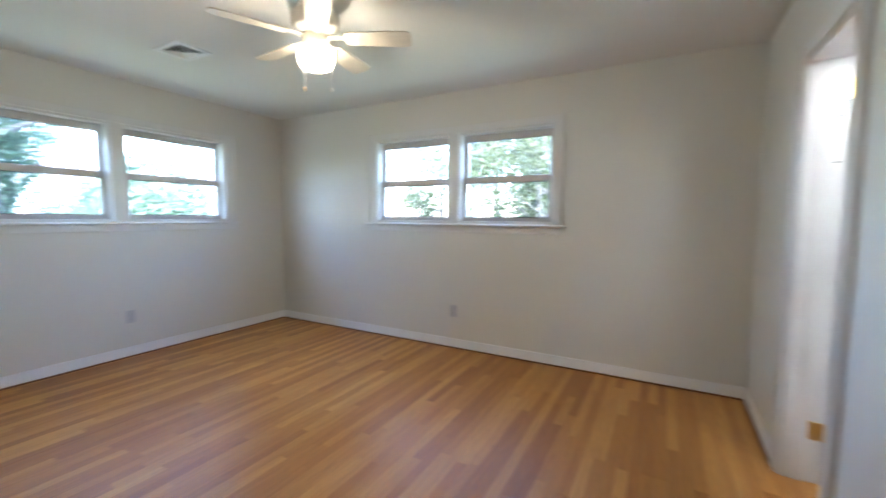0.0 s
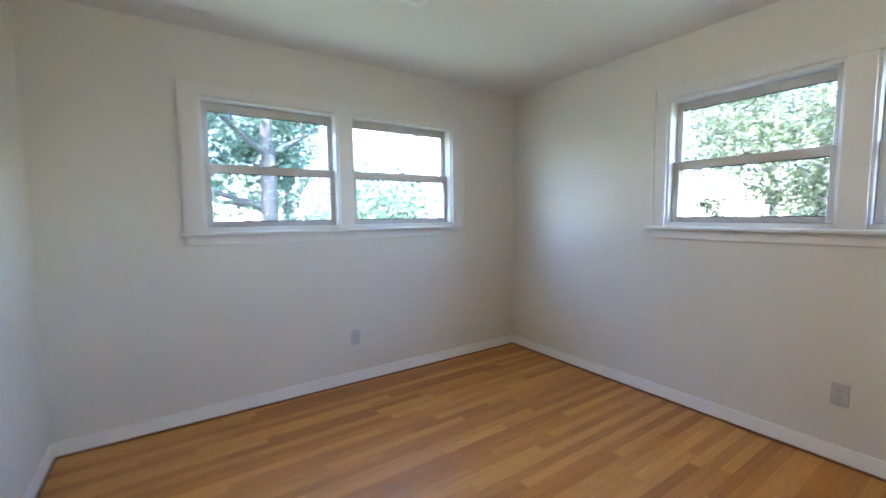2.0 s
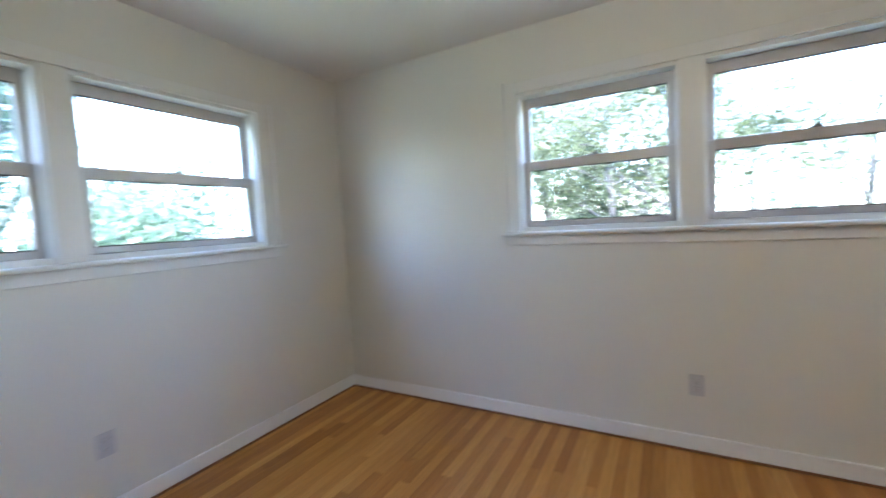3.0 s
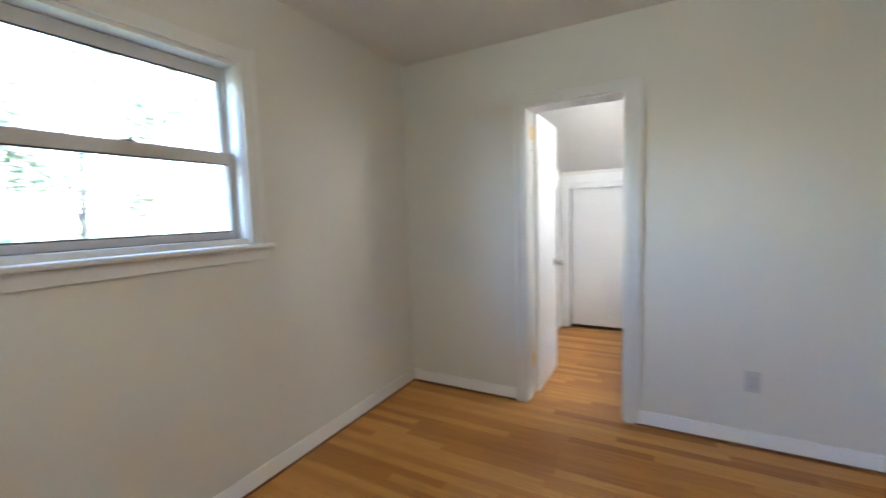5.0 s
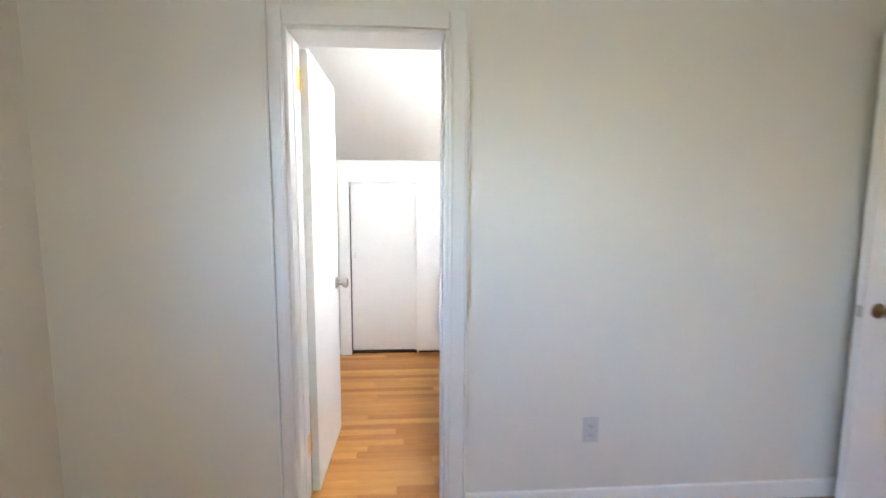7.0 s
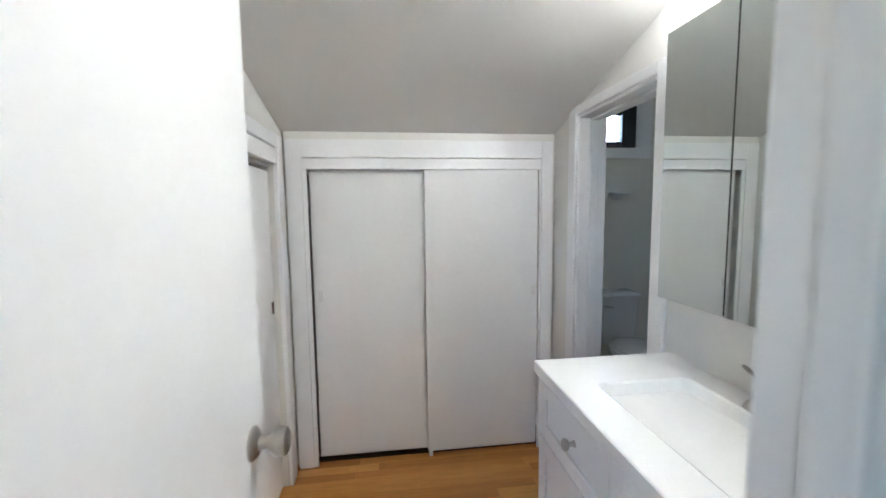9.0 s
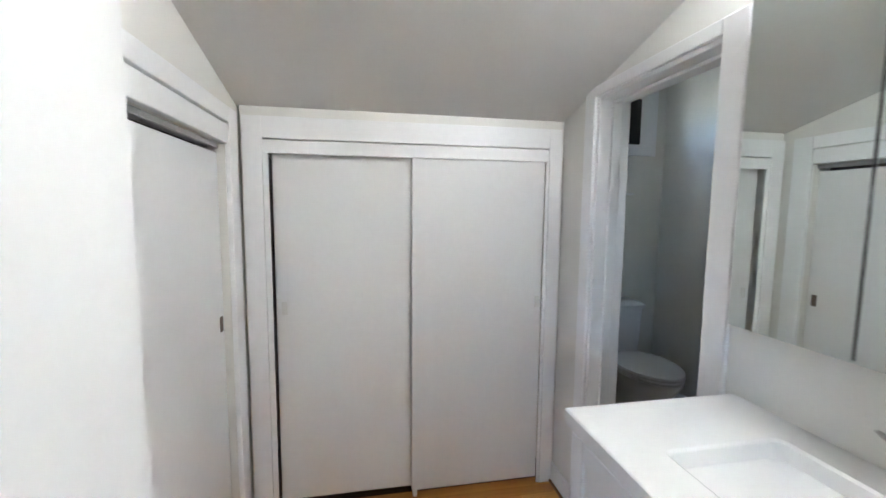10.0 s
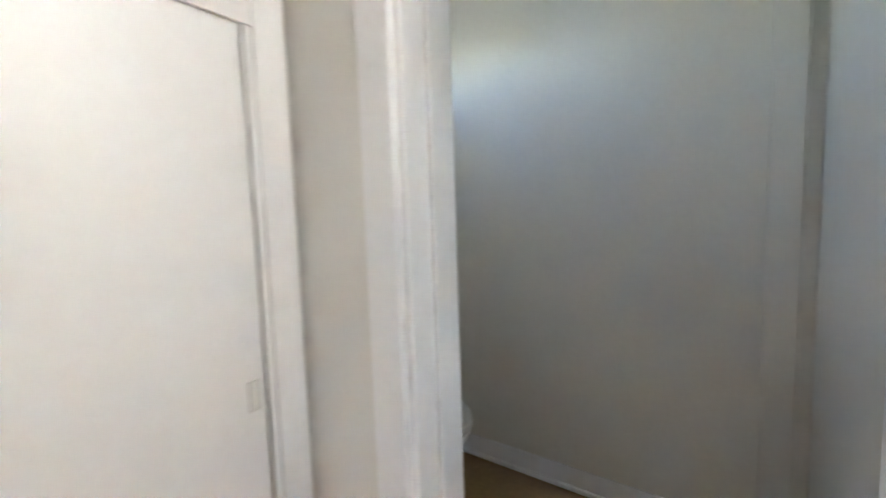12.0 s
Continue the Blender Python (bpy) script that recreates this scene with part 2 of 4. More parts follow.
WA = ((-2.655, -1.775), (-1.668, -0.745))
WB = ((-3.266, -2.400), (-2.290, -1.400))
paint = "off-white painted plaster wall with a plain baseboard"
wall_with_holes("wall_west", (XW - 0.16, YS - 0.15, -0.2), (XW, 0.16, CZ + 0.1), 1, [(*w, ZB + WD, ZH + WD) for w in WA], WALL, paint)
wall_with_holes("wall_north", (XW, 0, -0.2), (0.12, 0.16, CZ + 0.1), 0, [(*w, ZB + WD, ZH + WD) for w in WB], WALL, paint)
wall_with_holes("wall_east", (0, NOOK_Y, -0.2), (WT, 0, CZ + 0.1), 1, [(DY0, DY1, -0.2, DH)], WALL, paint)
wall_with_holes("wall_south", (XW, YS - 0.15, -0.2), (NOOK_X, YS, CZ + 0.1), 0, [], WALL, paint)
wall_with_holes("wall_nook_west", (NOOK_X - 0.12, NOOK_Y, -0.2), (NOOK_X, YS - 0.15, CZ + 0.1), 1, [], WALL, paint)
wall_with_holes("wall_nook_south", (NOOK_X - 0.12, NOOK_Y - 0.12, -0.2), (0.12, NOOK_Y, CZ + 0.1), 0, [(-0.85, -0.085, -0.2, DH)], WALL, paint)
struct("ceiling", bx(box((XW, NOOK_Y, CZ), (0, 0, CZ + 0.1)), (XW - 0.1, NOOK_Y - 0.1, CZ + 0.11), (0.12, 0.1, CZ + 0.13)), CEIL, "flat white painted bedroom ceiling, slightly uneven", "ceiling")

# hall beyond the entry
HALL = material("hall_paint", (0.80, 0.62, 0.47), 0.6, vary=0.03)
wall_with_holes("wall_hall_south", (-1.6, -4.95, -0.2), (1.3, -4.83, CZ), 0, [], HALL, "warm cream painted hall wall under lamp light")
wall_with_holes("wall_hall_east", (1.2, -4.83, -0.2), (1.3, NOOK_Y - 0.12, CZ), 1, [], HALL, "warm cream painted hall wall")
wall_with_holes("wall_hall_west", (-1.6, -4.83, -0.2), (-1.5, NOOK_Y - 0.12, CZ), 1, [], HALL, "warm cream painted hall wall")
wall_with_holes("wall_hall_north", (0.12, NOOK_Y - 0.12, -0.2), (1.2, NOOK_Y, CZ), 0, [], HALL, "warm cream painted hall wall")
struct("ceiling_hall", box((-1.6, -4.95, CZ), (1.3, NOOK_Y - 0.12, CZ + 0.1)), CEIL, "white hall ceiling", "ceiling")
lamp = bpy.data.lights.new("hall_lamp", "POINT")
lamp.energy, lamp.color, lamp.shadow_soft_size = HALL_WATTS, (1.0, 0.62, 0.34), 0.08
new("hall_lamp", lamp).location = (0.75, -4.5, 2.2)

# dressing area and toilet room
TX0, TX1, TH = 1.130, 1.713, 1.792           # toilet doorway in the dressing area's south wall
TYS, TXE = -3.36, 2.84
OX0, OX1 = 0.55, 1.84                       # opening of the north closet
HZ = 1.580                                  # closet door height
wall_with_holes("wall_dressing_north", (WT, BYN, -0.2), (BX - 0.045, BYN + 0.10, 2.6), 0, [(OX0, OX1, -0.2, HZ)], BATH, "white painted wall with a sliding closet")
wall_with_holes("wall_dressing_end", (BX, BYS - 0.12, -0.2), (BX + 0.10, BYN - 0.012, 2.1), 1, [(-2.115, -0.795, -0.2, HZ)], BATH, "white low wall with a sliding closet")
wall_with_holes("wall_corner_back", (BX - 0.045, BYN, -0.2), (BX + 0.1, BYN + 0.10, 2.3), 0, [], BATH, "white painted closet corner")
wall_with_holes("wall_dressing_south", (WT, BYS - 0.12, -0.2), (BX, BYS, 2.6), 0, [(TX0, TX1, -0.2, TH)], BATH, "white painted wall with the toilet doorway")
bm = bmesh.new()
prof = [(0.12, slope(0.12)), (BX + 0.9, slope(BX + 0.9)), (BX + 0.9, slope(BX + 0.9) + 0.1), (0.12, slope(0.12) + 0.1)]
loft([[Vector((x, y, z)) for x, z in prof] for y in (BYS - 0.10, BYN + 0.8)], bm)
struct("ceiling_sloped", bm, CEIL, "white sloping attic ceiling over the dressing area", "ceiling")
# Unseen inner walls close the closets against stray light, coloured dark as shade.
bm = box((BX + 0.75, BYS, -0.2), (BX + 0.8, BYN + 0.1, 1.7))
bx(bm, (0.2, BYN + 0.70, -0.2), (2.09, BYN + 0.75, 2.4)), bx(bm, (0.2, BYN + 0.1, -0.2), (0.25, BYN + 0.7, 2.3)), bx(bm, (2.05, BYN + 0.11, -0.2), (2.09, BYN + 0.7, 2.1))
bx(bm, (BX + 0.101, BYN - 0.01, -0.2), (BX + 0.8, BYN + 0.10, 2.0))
struct("wall_closet_inside", bm, DARKCLOSET, "unseen closet walls with shade put into their dark colour", "wall")
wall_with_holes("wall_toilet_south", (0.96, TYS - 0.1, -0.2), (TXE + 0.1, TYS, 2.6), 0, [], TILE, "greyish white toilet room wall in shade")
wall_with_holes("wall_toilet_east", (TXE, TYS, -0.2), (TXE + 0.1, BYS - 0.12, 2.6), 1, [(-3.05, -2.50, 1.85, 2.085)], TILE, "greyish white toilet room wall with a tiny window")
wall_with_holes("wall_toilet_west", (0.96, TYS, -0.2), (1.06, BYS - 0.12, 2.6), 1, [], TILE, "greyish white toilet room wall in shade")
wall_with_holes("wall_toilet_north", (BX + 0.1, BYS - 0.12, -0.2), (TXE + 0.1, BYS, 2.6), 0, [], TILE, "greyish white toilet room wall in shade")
struct("ceiling_toilet", box((0.96, TYS - 0.1, 2.44), (TXE + 0.1, BYS - 0.12, 2.54)), CEIL, "white toilet room ceiling", "ceiling")
struct("floor_toilet", box((1.06, TYS, -0.1), (TXE, BYS - 0.12, -0.004)), VINYL, "brown sheet flooring in the toilet room", "floor")
# Dark colour of the closet floor stands in for shade.
struct("floor_closets", bx(box((BX + 0.11, BYS, -0.1), (BX + 0.75, BYN, -0.01)), (0.25, BYN + 0.11, -0.1), (2.05, BYN + 0.7, -0.01)), DARKCLOSET, "closet floor with shade put into its dark colour", "floor")


# ---- trim ----
def baseboard(a, b, side, h=0.095):
    """A baseboard with a stained shoe strip, from a to b; side points into the room."""
    (x0, y0), (x1, y1) = a, b
    sx, sy = side
    bm = box((x0, y0, 0.004), (x1 + sx * 0.014, y1 + sy * 0.014, h), 0.004, 2)
    base = tagged(part("baseboard", bm, TRIM), "white painted wooden baseboard with a rounded top", "baseboard", kind="structure")
    sb = box((x0 + sx * 0.0145, y0 + sy * 0.0145, 0.001), (x1 + sx * 0.026, y1 + sy * 0.026, 0.014), 0.003)
    part("shoe_moulding", sb, SHOE, base, "dark stained shoe strip")


for a, b, s in (((XW, YS), (XW, 0), (1, 0)), ((XW + 0.015, 0), (0, 0), (0, -1)), ((0, DY1 + 0.0665), (0, -0.016), (-1, 0)),
                ((0, NOOK_Y), (0, -1.631), (-1, 0)), ((XW + 0.015, YS), (NOOK_X, YS), (0, 1)), ((NOOK_X, NOOK_Y), (NOOK_X, YS), (1, 0)),
                ((BX, BYS), (TX1 + 0.08, BYS), (0, 1))):
    baseboard(a, b, s)
tb = part("baseboard", bx(box((1.06, TYS, 0), (TXE, TYS + 0.014, 0.10), 0.004, 2), (1.06, TYS + 0.0145, 0), (TXE, TYS + 0.03, 0.022), 0.006, 2), TRIM)
tagged(tb, "white painted toilet room baseboard with a shoe", "baseboard", kind="structure")


def casing(name, boards, label, mat=TRIM, bevel=0.004):
    root = thing(name, label, "trim", kind="structure")
    for nm, a, b in boards:
        if nm == "old_mortise":
            part(nm, box(a, b), SLOT, root, "dark slot of an old hinge")
        else:
            part(nm, box(a, b, bevel, 2), mat, root)
    return root


cw = 0.066
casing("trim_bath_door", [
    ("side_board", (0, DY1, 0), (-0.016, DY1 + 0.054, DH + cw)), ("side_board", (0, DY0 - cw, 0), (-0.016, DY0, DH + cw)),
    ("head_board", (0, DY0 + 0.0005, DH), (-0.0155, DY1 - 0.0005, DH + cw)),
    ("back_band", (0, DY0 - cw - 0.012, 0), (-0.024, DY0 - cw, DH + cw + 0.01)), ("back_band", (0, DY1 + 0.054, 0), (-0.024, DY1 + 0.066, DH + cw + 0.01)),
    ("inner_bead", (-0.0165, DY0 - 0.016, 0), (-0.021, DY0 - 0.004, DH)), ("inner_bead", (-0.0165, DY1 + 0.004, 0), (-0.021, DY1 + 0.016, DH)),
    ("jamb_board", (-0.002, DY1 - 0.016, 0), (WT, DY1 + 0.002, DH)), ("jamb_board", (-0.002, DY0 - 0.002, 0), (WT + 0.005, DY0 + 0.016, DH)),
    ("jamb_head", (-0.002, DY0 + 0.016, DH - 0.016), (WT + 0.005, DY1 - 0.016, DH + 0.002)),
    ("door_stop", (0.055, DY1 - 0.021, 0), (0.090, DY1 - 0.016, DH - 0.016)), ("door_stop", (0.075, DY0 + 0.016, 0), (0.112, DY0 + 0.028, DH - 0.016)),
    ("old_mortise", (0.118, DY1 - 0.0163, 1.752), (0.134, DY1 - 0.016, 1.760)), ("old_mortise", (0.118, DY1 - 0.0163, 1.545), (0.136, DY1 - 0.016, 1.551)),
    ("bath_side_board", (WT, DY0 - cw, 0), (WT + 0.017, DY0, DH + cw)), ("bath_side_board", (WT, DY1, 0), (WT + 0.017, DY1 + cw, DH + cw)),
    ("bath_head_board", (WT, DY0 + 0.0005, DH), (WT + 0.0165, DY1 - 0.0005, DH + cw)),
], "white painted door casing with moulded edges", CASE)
EX0, EX1 = -0.85, -0.085
casing("trim_entry_door", [
    ("side_board", (EX1, NOOK_Y, 0), (EX1 + cw, NOOK_Y + 0.016, DH + cw)), ("side_board", (EX0 - cw, NOOK_Y, 0), (EX0, NOOK_Y + 0.016, DH + cw)),
    ("head_board", (EX0 + 0.0005, NOOK_Y, DH), (EX1 - 0.0005, NOOK_Y + 0.0155, DH + cw)),
    ("jamb_board", (EX1 - 0.016, NOOK_Y - 0.122, 0), (EX1 + 0.002, NOOK_Y + 0.002, DH)), ("jamb_board", (EX0 - 0.002, NOOK_Y - 0.122, 0), (EX0 + 0.016, NOOK_Y + 0.002, DH)),
    ("jamb_head", (EX0 + 0.016, NOOK_Y - 0.122, DH - 0.016), (EX1 - 0.016, NOOK_Y + 0.002, DH + 0.002)),
], "white painted entry door casing")
casing("trim_toilet_door", [
    ("side_board", (TX0 - 0.075, BYS, 0), (TX0, BYS + 0.016, TH + 0.042)), ("side_board", (TX1, BYS, 0), (TX1 + 0.07, BYS + 0.016, TH + 0.042)),
    ("head_board", (TX0 + 0.0005, BYS, TH), (TX1 - 0.0005, BYS + 0.0155, TH + 0.042)),
    ("jamb_board", (TX0 - 0.002, BYS - 0.135, 0), (TX0 + 0.015, BYS + 0.002, TH)), ("jamb_board", (TX1 - 0.015, BYS - 0.135, 0), (TX1 + 0.002, BYS + 0.002, TH)),
    ("jamb_head", (TX0 + 0.015, BYS - 0.135, TH - 0.015), (TX1 - 0.015, BYS + 0.002, TH + 0.002)),
    ("door_stop", (TX1 - 0.027, BYS - 0.09, 0), (TX1 - 0.015, BYS - 0.05, TH - 0.015)), ("door_stop", (TX0 + 0.015, BYS - 0.09, 0), (TX0 + 0.027, BYS - 0.05, TH - 0.015)),
    ("door_stop", (TX0 + 0.027, BYS - 0.09, TH - 0.027), (TX1 - 0.027, BYS - 0.05, TH - 0.015)),
], "white painted toilet doorway casing")
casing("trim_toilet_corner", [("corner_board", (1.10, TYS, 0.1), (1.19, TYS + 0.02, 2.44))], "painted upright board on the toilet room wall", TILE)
casing("trim_end_closet", [
    ("side_board", (BX, -0.832, 0), (BX - 0.02, -0.757, 1.715)), ("side_board", (BX, BYS + 0.016, 0), (BX - 0.02, -2.073, 1.715)),
    ("inner_strip", (BX - 0.004, -0.8535, 0), (BX - 0.014, -0.8325, 1.5675)), ("inner_strip", (BX - 0.008, -2.0725, 0), (BX - 0.014, -2.060, 1.5675)),
    ("head_board", (BX, -2.0728, 1.627), (BX - 0.02, -0.8322, 1.715)), ("fascia", (BX - 0.008, -2.0728, HZ - 0.012), (BX - 0.016, -0.8322, 1.622)),
], "white painted flat casing round the low closet", bevel=0.0015)
casing("trim_north_closet", [
    ("side_board", (OX1, BYN, 0), (1.93, BYN - 0.02, 1.715)), ("side_board", (OX0 - 0.09, BYN, 0), (OX0, BYN - 0.02, 1.715)),
    ("head_board", (OX0 + 0.0005, BYN, 1.655), (OX1 - 0.0005, BYN - 0.02, 1.715)), ("fascia", (OX0 + 0.0005, BYN + 0.01, HZ), (OX1 - 0.0005, BYN - 0.014, 1.650)),
], "white painted flat casing round the closet")


# ---- windows ----
def window(name, at, rows, lo, hi, label):
    """Two double-hung units in one casing; at(u, v, z) maps along the wall, into the room, up."""
    root = thing(name, label, "window", kind="structure")

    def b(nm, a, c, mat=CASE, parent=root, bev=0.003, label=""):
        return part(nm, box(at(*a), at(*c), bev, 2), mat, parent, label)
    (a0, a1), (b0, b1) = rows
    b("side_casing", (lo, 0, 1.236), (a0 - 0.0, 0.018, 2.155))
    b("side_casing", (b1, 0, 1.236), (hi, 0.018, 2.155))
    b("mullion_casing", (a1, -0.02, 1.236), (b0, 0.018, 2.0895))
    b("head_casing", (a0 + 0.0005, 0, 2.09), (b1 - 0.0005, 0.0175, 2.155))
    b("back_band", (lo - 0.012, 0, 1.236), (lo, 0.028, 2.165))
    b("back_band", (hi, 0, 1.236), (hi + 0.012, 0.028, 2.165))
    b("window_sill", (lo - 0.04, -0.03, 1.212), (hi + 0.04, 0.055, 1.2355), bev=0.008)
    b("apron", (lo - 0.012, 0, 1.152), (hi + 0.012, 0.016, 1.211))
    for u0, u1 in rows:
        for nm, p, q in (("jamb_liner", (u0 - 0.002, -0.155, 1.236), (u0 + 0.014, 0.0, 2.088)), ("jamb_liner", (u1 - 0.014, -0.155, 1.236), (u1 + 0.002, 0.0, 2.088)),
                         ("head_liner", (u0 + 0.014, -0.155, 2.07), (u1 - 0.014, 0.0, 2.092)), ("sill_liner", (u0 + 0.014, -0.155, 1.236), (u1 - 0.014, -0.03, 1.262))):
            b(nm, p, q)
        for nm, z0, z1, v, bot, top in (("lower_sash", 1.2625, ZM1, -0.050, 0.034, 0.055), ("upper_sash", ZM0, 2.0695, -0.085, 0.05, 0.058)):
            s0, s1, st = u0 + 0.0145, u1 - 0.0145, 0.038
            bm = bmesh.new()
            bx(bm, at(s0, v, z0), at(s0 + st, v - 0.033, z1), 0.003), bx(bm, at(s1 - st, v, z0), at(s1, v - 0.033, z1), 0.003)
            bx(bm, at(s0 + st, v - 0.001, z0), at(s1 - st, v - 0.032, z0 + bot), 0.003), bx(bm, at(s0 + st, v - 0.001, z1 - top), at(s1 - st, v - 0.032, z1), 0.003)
            sash = part(nm, bm, SASH, root, "white vinyl sash, its backlit grey put into the colour")
            pane = part("pane", box(at(s0 + st - 0.004, v - 0.014, z0 + bot - 0.004), at(s1 - st + 0.004, v - 0.018, z1 - top + 0.004)), GLASS, sash, "clear glass pane")
            pane.visible_shadow = False
            gk = bmesh.new()
            for p, q in (((s0 + st, v - 0.004, z0 + bot), (s1 - st, v - 0.012, z0 + bot + 0.006)), ((s0 + st, v - 0.004, z1 - top - 0.006), (s1 - st, v - 0.012, z1 - top))):
                bx(gk, at(*p), at(*q))
            part("gasket", gk, SLOT, sash, "dark glazing gasket")
            if nm == "lower_sash":
                mu = (u0 + u1) / 2
                lk = bx(box(at(mu - 0.03, -0.056, ZM1), at(mu + 0.03, -0.078, ZM1 + 0.008), 0.003), at(mu - 0.008, -0.05, ZM1 + 0.008), at(mu + 0.022, -0.066, ZM1 + 0.018), 0.004)
                part("sash_lock", lk, BRONZE_PULL, sash, "small dark sash lock")
    return root


window("window_1", lambda u, v, z: (XW + v, u, z + WD), WA, -2.752, -0.640, "pair of double-hung windows in white casing looking into trees")
window("window_2", lambda u, v, z: (u, -v, z + WD), WB, -3.345, -1.330, "pair of double-hung windows in white casing looking into branches")
w3 = thing("window_3", "tiny black-framed toilet window with diagonal bars", "window", kind="structure")
bm = bmesh.new()
for p, q in (((TXE - 0.02, -3.150, 1.82), (TXE + 0.02, -3.035, 2.13)), ((TXE - 0.02, -2.53, 1.82), (TXE + 0.02, -2.48, 2.13)),
             ((TXE - 0.02, -3.035, 1.82), (TXE + 0.02, -2.53, 1.863)), ((TXE - 0.02, -3.035, 2.065), (TXE + 0.02, -2.53, 2.13))):
    bx(bm, p, q, 0.003)
part("window_frame", bm, BLACK, w3, "black painted frame")
part("pane", box((TXE + 0.03, -3.049, 1.851), (TXE + 0.034, -2.501, 2.084)), GLASS, w3).visible_shadow = False
for k in (0, 1, 2):
    for s in (1, -1):
        y = -3.035 + 0.168 * k
        part("bar", tube([(TXE + 0.024, y, 1.964 - s * 0.10), (TXE + 0.024, y + 0.168, 1.964 + s * 0.10)], [0.003, 0.003], 6), BLACK, w3, "thin diagonal bar")
part("surround", bx(bx(box((TXE - 0.012, -3.285, 1.74), (TXE - 0.001, -2.29, 1.818), 0.002), (TXE - 0.012, -3.285, 1.819), (TXE - 0.001, -3.152, 2.43), 0.002),
                    (TXE - 0.012, -2.478, 1.819), (TXE - 0.001, -2.29, 2.43), 0.002), TRIM, w3, "white painted surround panel")


# ---- doors ----
def knob_set(parent, x, y, z, direction, mat, name="door_knob", label=""):
    """A rose and a knob that stands out along direction."""
    d = Vector(direction).normalized()
    m = Matrix.Translation((x, y, z)) @ d.to_track_quat("Z", "Y").to_matrix().to_4x4()
    bm = lathe([(0.0325, 0.0), (0.0325, 0.004), (0.026, 0.010), (0.013, 0.014), (0.011, 0.028), (0.016, 0.034), (0.026, 0.044), (0.0285, 0.054), (0.0265, 0.064), (0.018, 0.069), (0.007, 0.070)], 28, m)
    return part(name, bm, mat, parent, label, True)


def hinge(parent, x, y, z, m):
    bm = bx(box((x - 0.03, y - 0.001, z - 0.045), (x + 0.03, y + 0.002, z + 0.045), 0.001), (x + 0.026, y - 0.006, z - 0.045), (x + 0.038, y + 0.006, z + 0.045), 0.004, 2)
    for i in (-1, 0, 1):
        lathe([(0.003, -0.003), (0.003, -0.0015)], 8, Matrix.Translation((x - 0.012, y, z + i * 0.028)) @ Matrix.Rotation(radians(90), 4, "X"), bm)
    ob = part("hinge", bm, BRASS, parent, "polished brass butt hinge")
    return ob


leaf = thing("door_1", "white flush bathroom door standing open on brass hinges", "door", kind="structure", loc=(WT + 0.002, DY1 - 0.051, 0))
leaf.rotation_euler = (0, 0, radians(0.4))
part("leaf", box((0, 0.0, 0.012), (0.565, 0.035, 2.005), 0.002, 2), DOOR, leaf)
knob_set(leaf, 0.492, 0.0, 0.913, (0, -1, 0), NICKEL, label="brushed nickel knob")
knob_set(leaf, 0.492, 0.035, 0.913, (0, 1, 0), NICKEL, label="brushed nickel knob")
part("latch_plate", box((0.5645, 0.006, 0.870), (0.5665, 0.029, 0.930), 0.0005), NICKEL, leaf)
for z in (1.875, 0.262):
    h = hinge(leaf, 0, 0, z, None)
    h.matrix_local = Matrix.Translation((-0.036, 0.034, 0))
entry = thing("door_2", "white flush bedroom door standing open along the wall", "door", kind="structure", loc=(-0.045, -4.012, 0))
entry.rotation_euler = (0, 0, radians(2.0))
part("leaf", box((-0.035, 0.0, 0.02), (0.0, 0.690, 2.045), 0.002, 2), DOOR, entry)
knob_set(entry, -0.035, 0.625, 0.914, (-1, 0, 0), OLD_BRASS, label="aged brass knob")
part("latch_plate", box((-0.029, 0.6895, 0.884), (-0.006, 0.6915, 0.935), 0.0005), STEEL, entry)
for z in (1.8, 0.25):
    part("hinge", bx(box((-0.06, -0.012, z - 0.045), (-0.034, 0.002, z + 0.045), 0.002), (-0.06, -0.008, z - 0.045), (-0.048, 0.004, z + 0.045), 0.004, 2), BRASS, entry, "brass butt hinge")


def sliding_door(label, a, b, pull, axis, front):
    """A flush sliding panel with a recessed finger pull."""
    d = thing("sliding_door", label, "closet door", "sliding closet doors")
    part("panel", box(a, b, 0.002, 2), DOOR, d)
    px, py, pz = pull
    u, v = ((0, 1), (1, 0)) if axis == "y" else ((1, 0), (0, 1))
    bm = bmesh.new()
    w, h, k = 0.011, 0.028, 0.002
    for du0, du1, dz0, dz1 in ((-w, -w + k, -h, h), (w - k, w, -h, h), (-w + k, w - k, -h, -h + k), (-w + k, w - k, h - k, h)):
        bx(bm, (px + u[0] * du0, py + u[1] * du0, pz + dz0), (px + u[0] * du1 + v[0] * front, py + u[1] * du1 + v[1] * front, pz + dz1))
    bx(bm, (px - u[0] * w, py - u[1] * w, pz - h), (px + u[0] * w + v[0] * front * 0.2, py + u[1] * w + v[1] * front * 0.2, pz + h))
    return d, bm


d, bm = sliding_door("white flush sliding closet door, set behind its neighbour", (BX + 0.028, -1.49, 0.030), (BX + 0.055, -0.858, HZ + 0.01), (BX + 0.028, -0.892, 0.915), "y", -0.004)
# White pulls take the greyer casing paint to imitate shade in their recess.
part("finger_pull", bm, CASE, d, "white finger pull, recess shade put into its greyer paint")
d, bm = sliding_door("white flush sliding closet door, overlapping in front", (BX - 0.006, -2.058, 0.028), (BX + 0.024, -1.442, HZ - 0.006), (BX - 0.006, -2.036, 0.915), "y", -0.004)
part("finger_pull", bm, CASE, d, "white finger pull, recess shade put into its greyer paint")
part("floor_guide", box((BX - 0.012, -1.467, 0.0), (BX + 0.012, -1.447, 0.03), 0.003), TRIM, d, "small white floor guide")
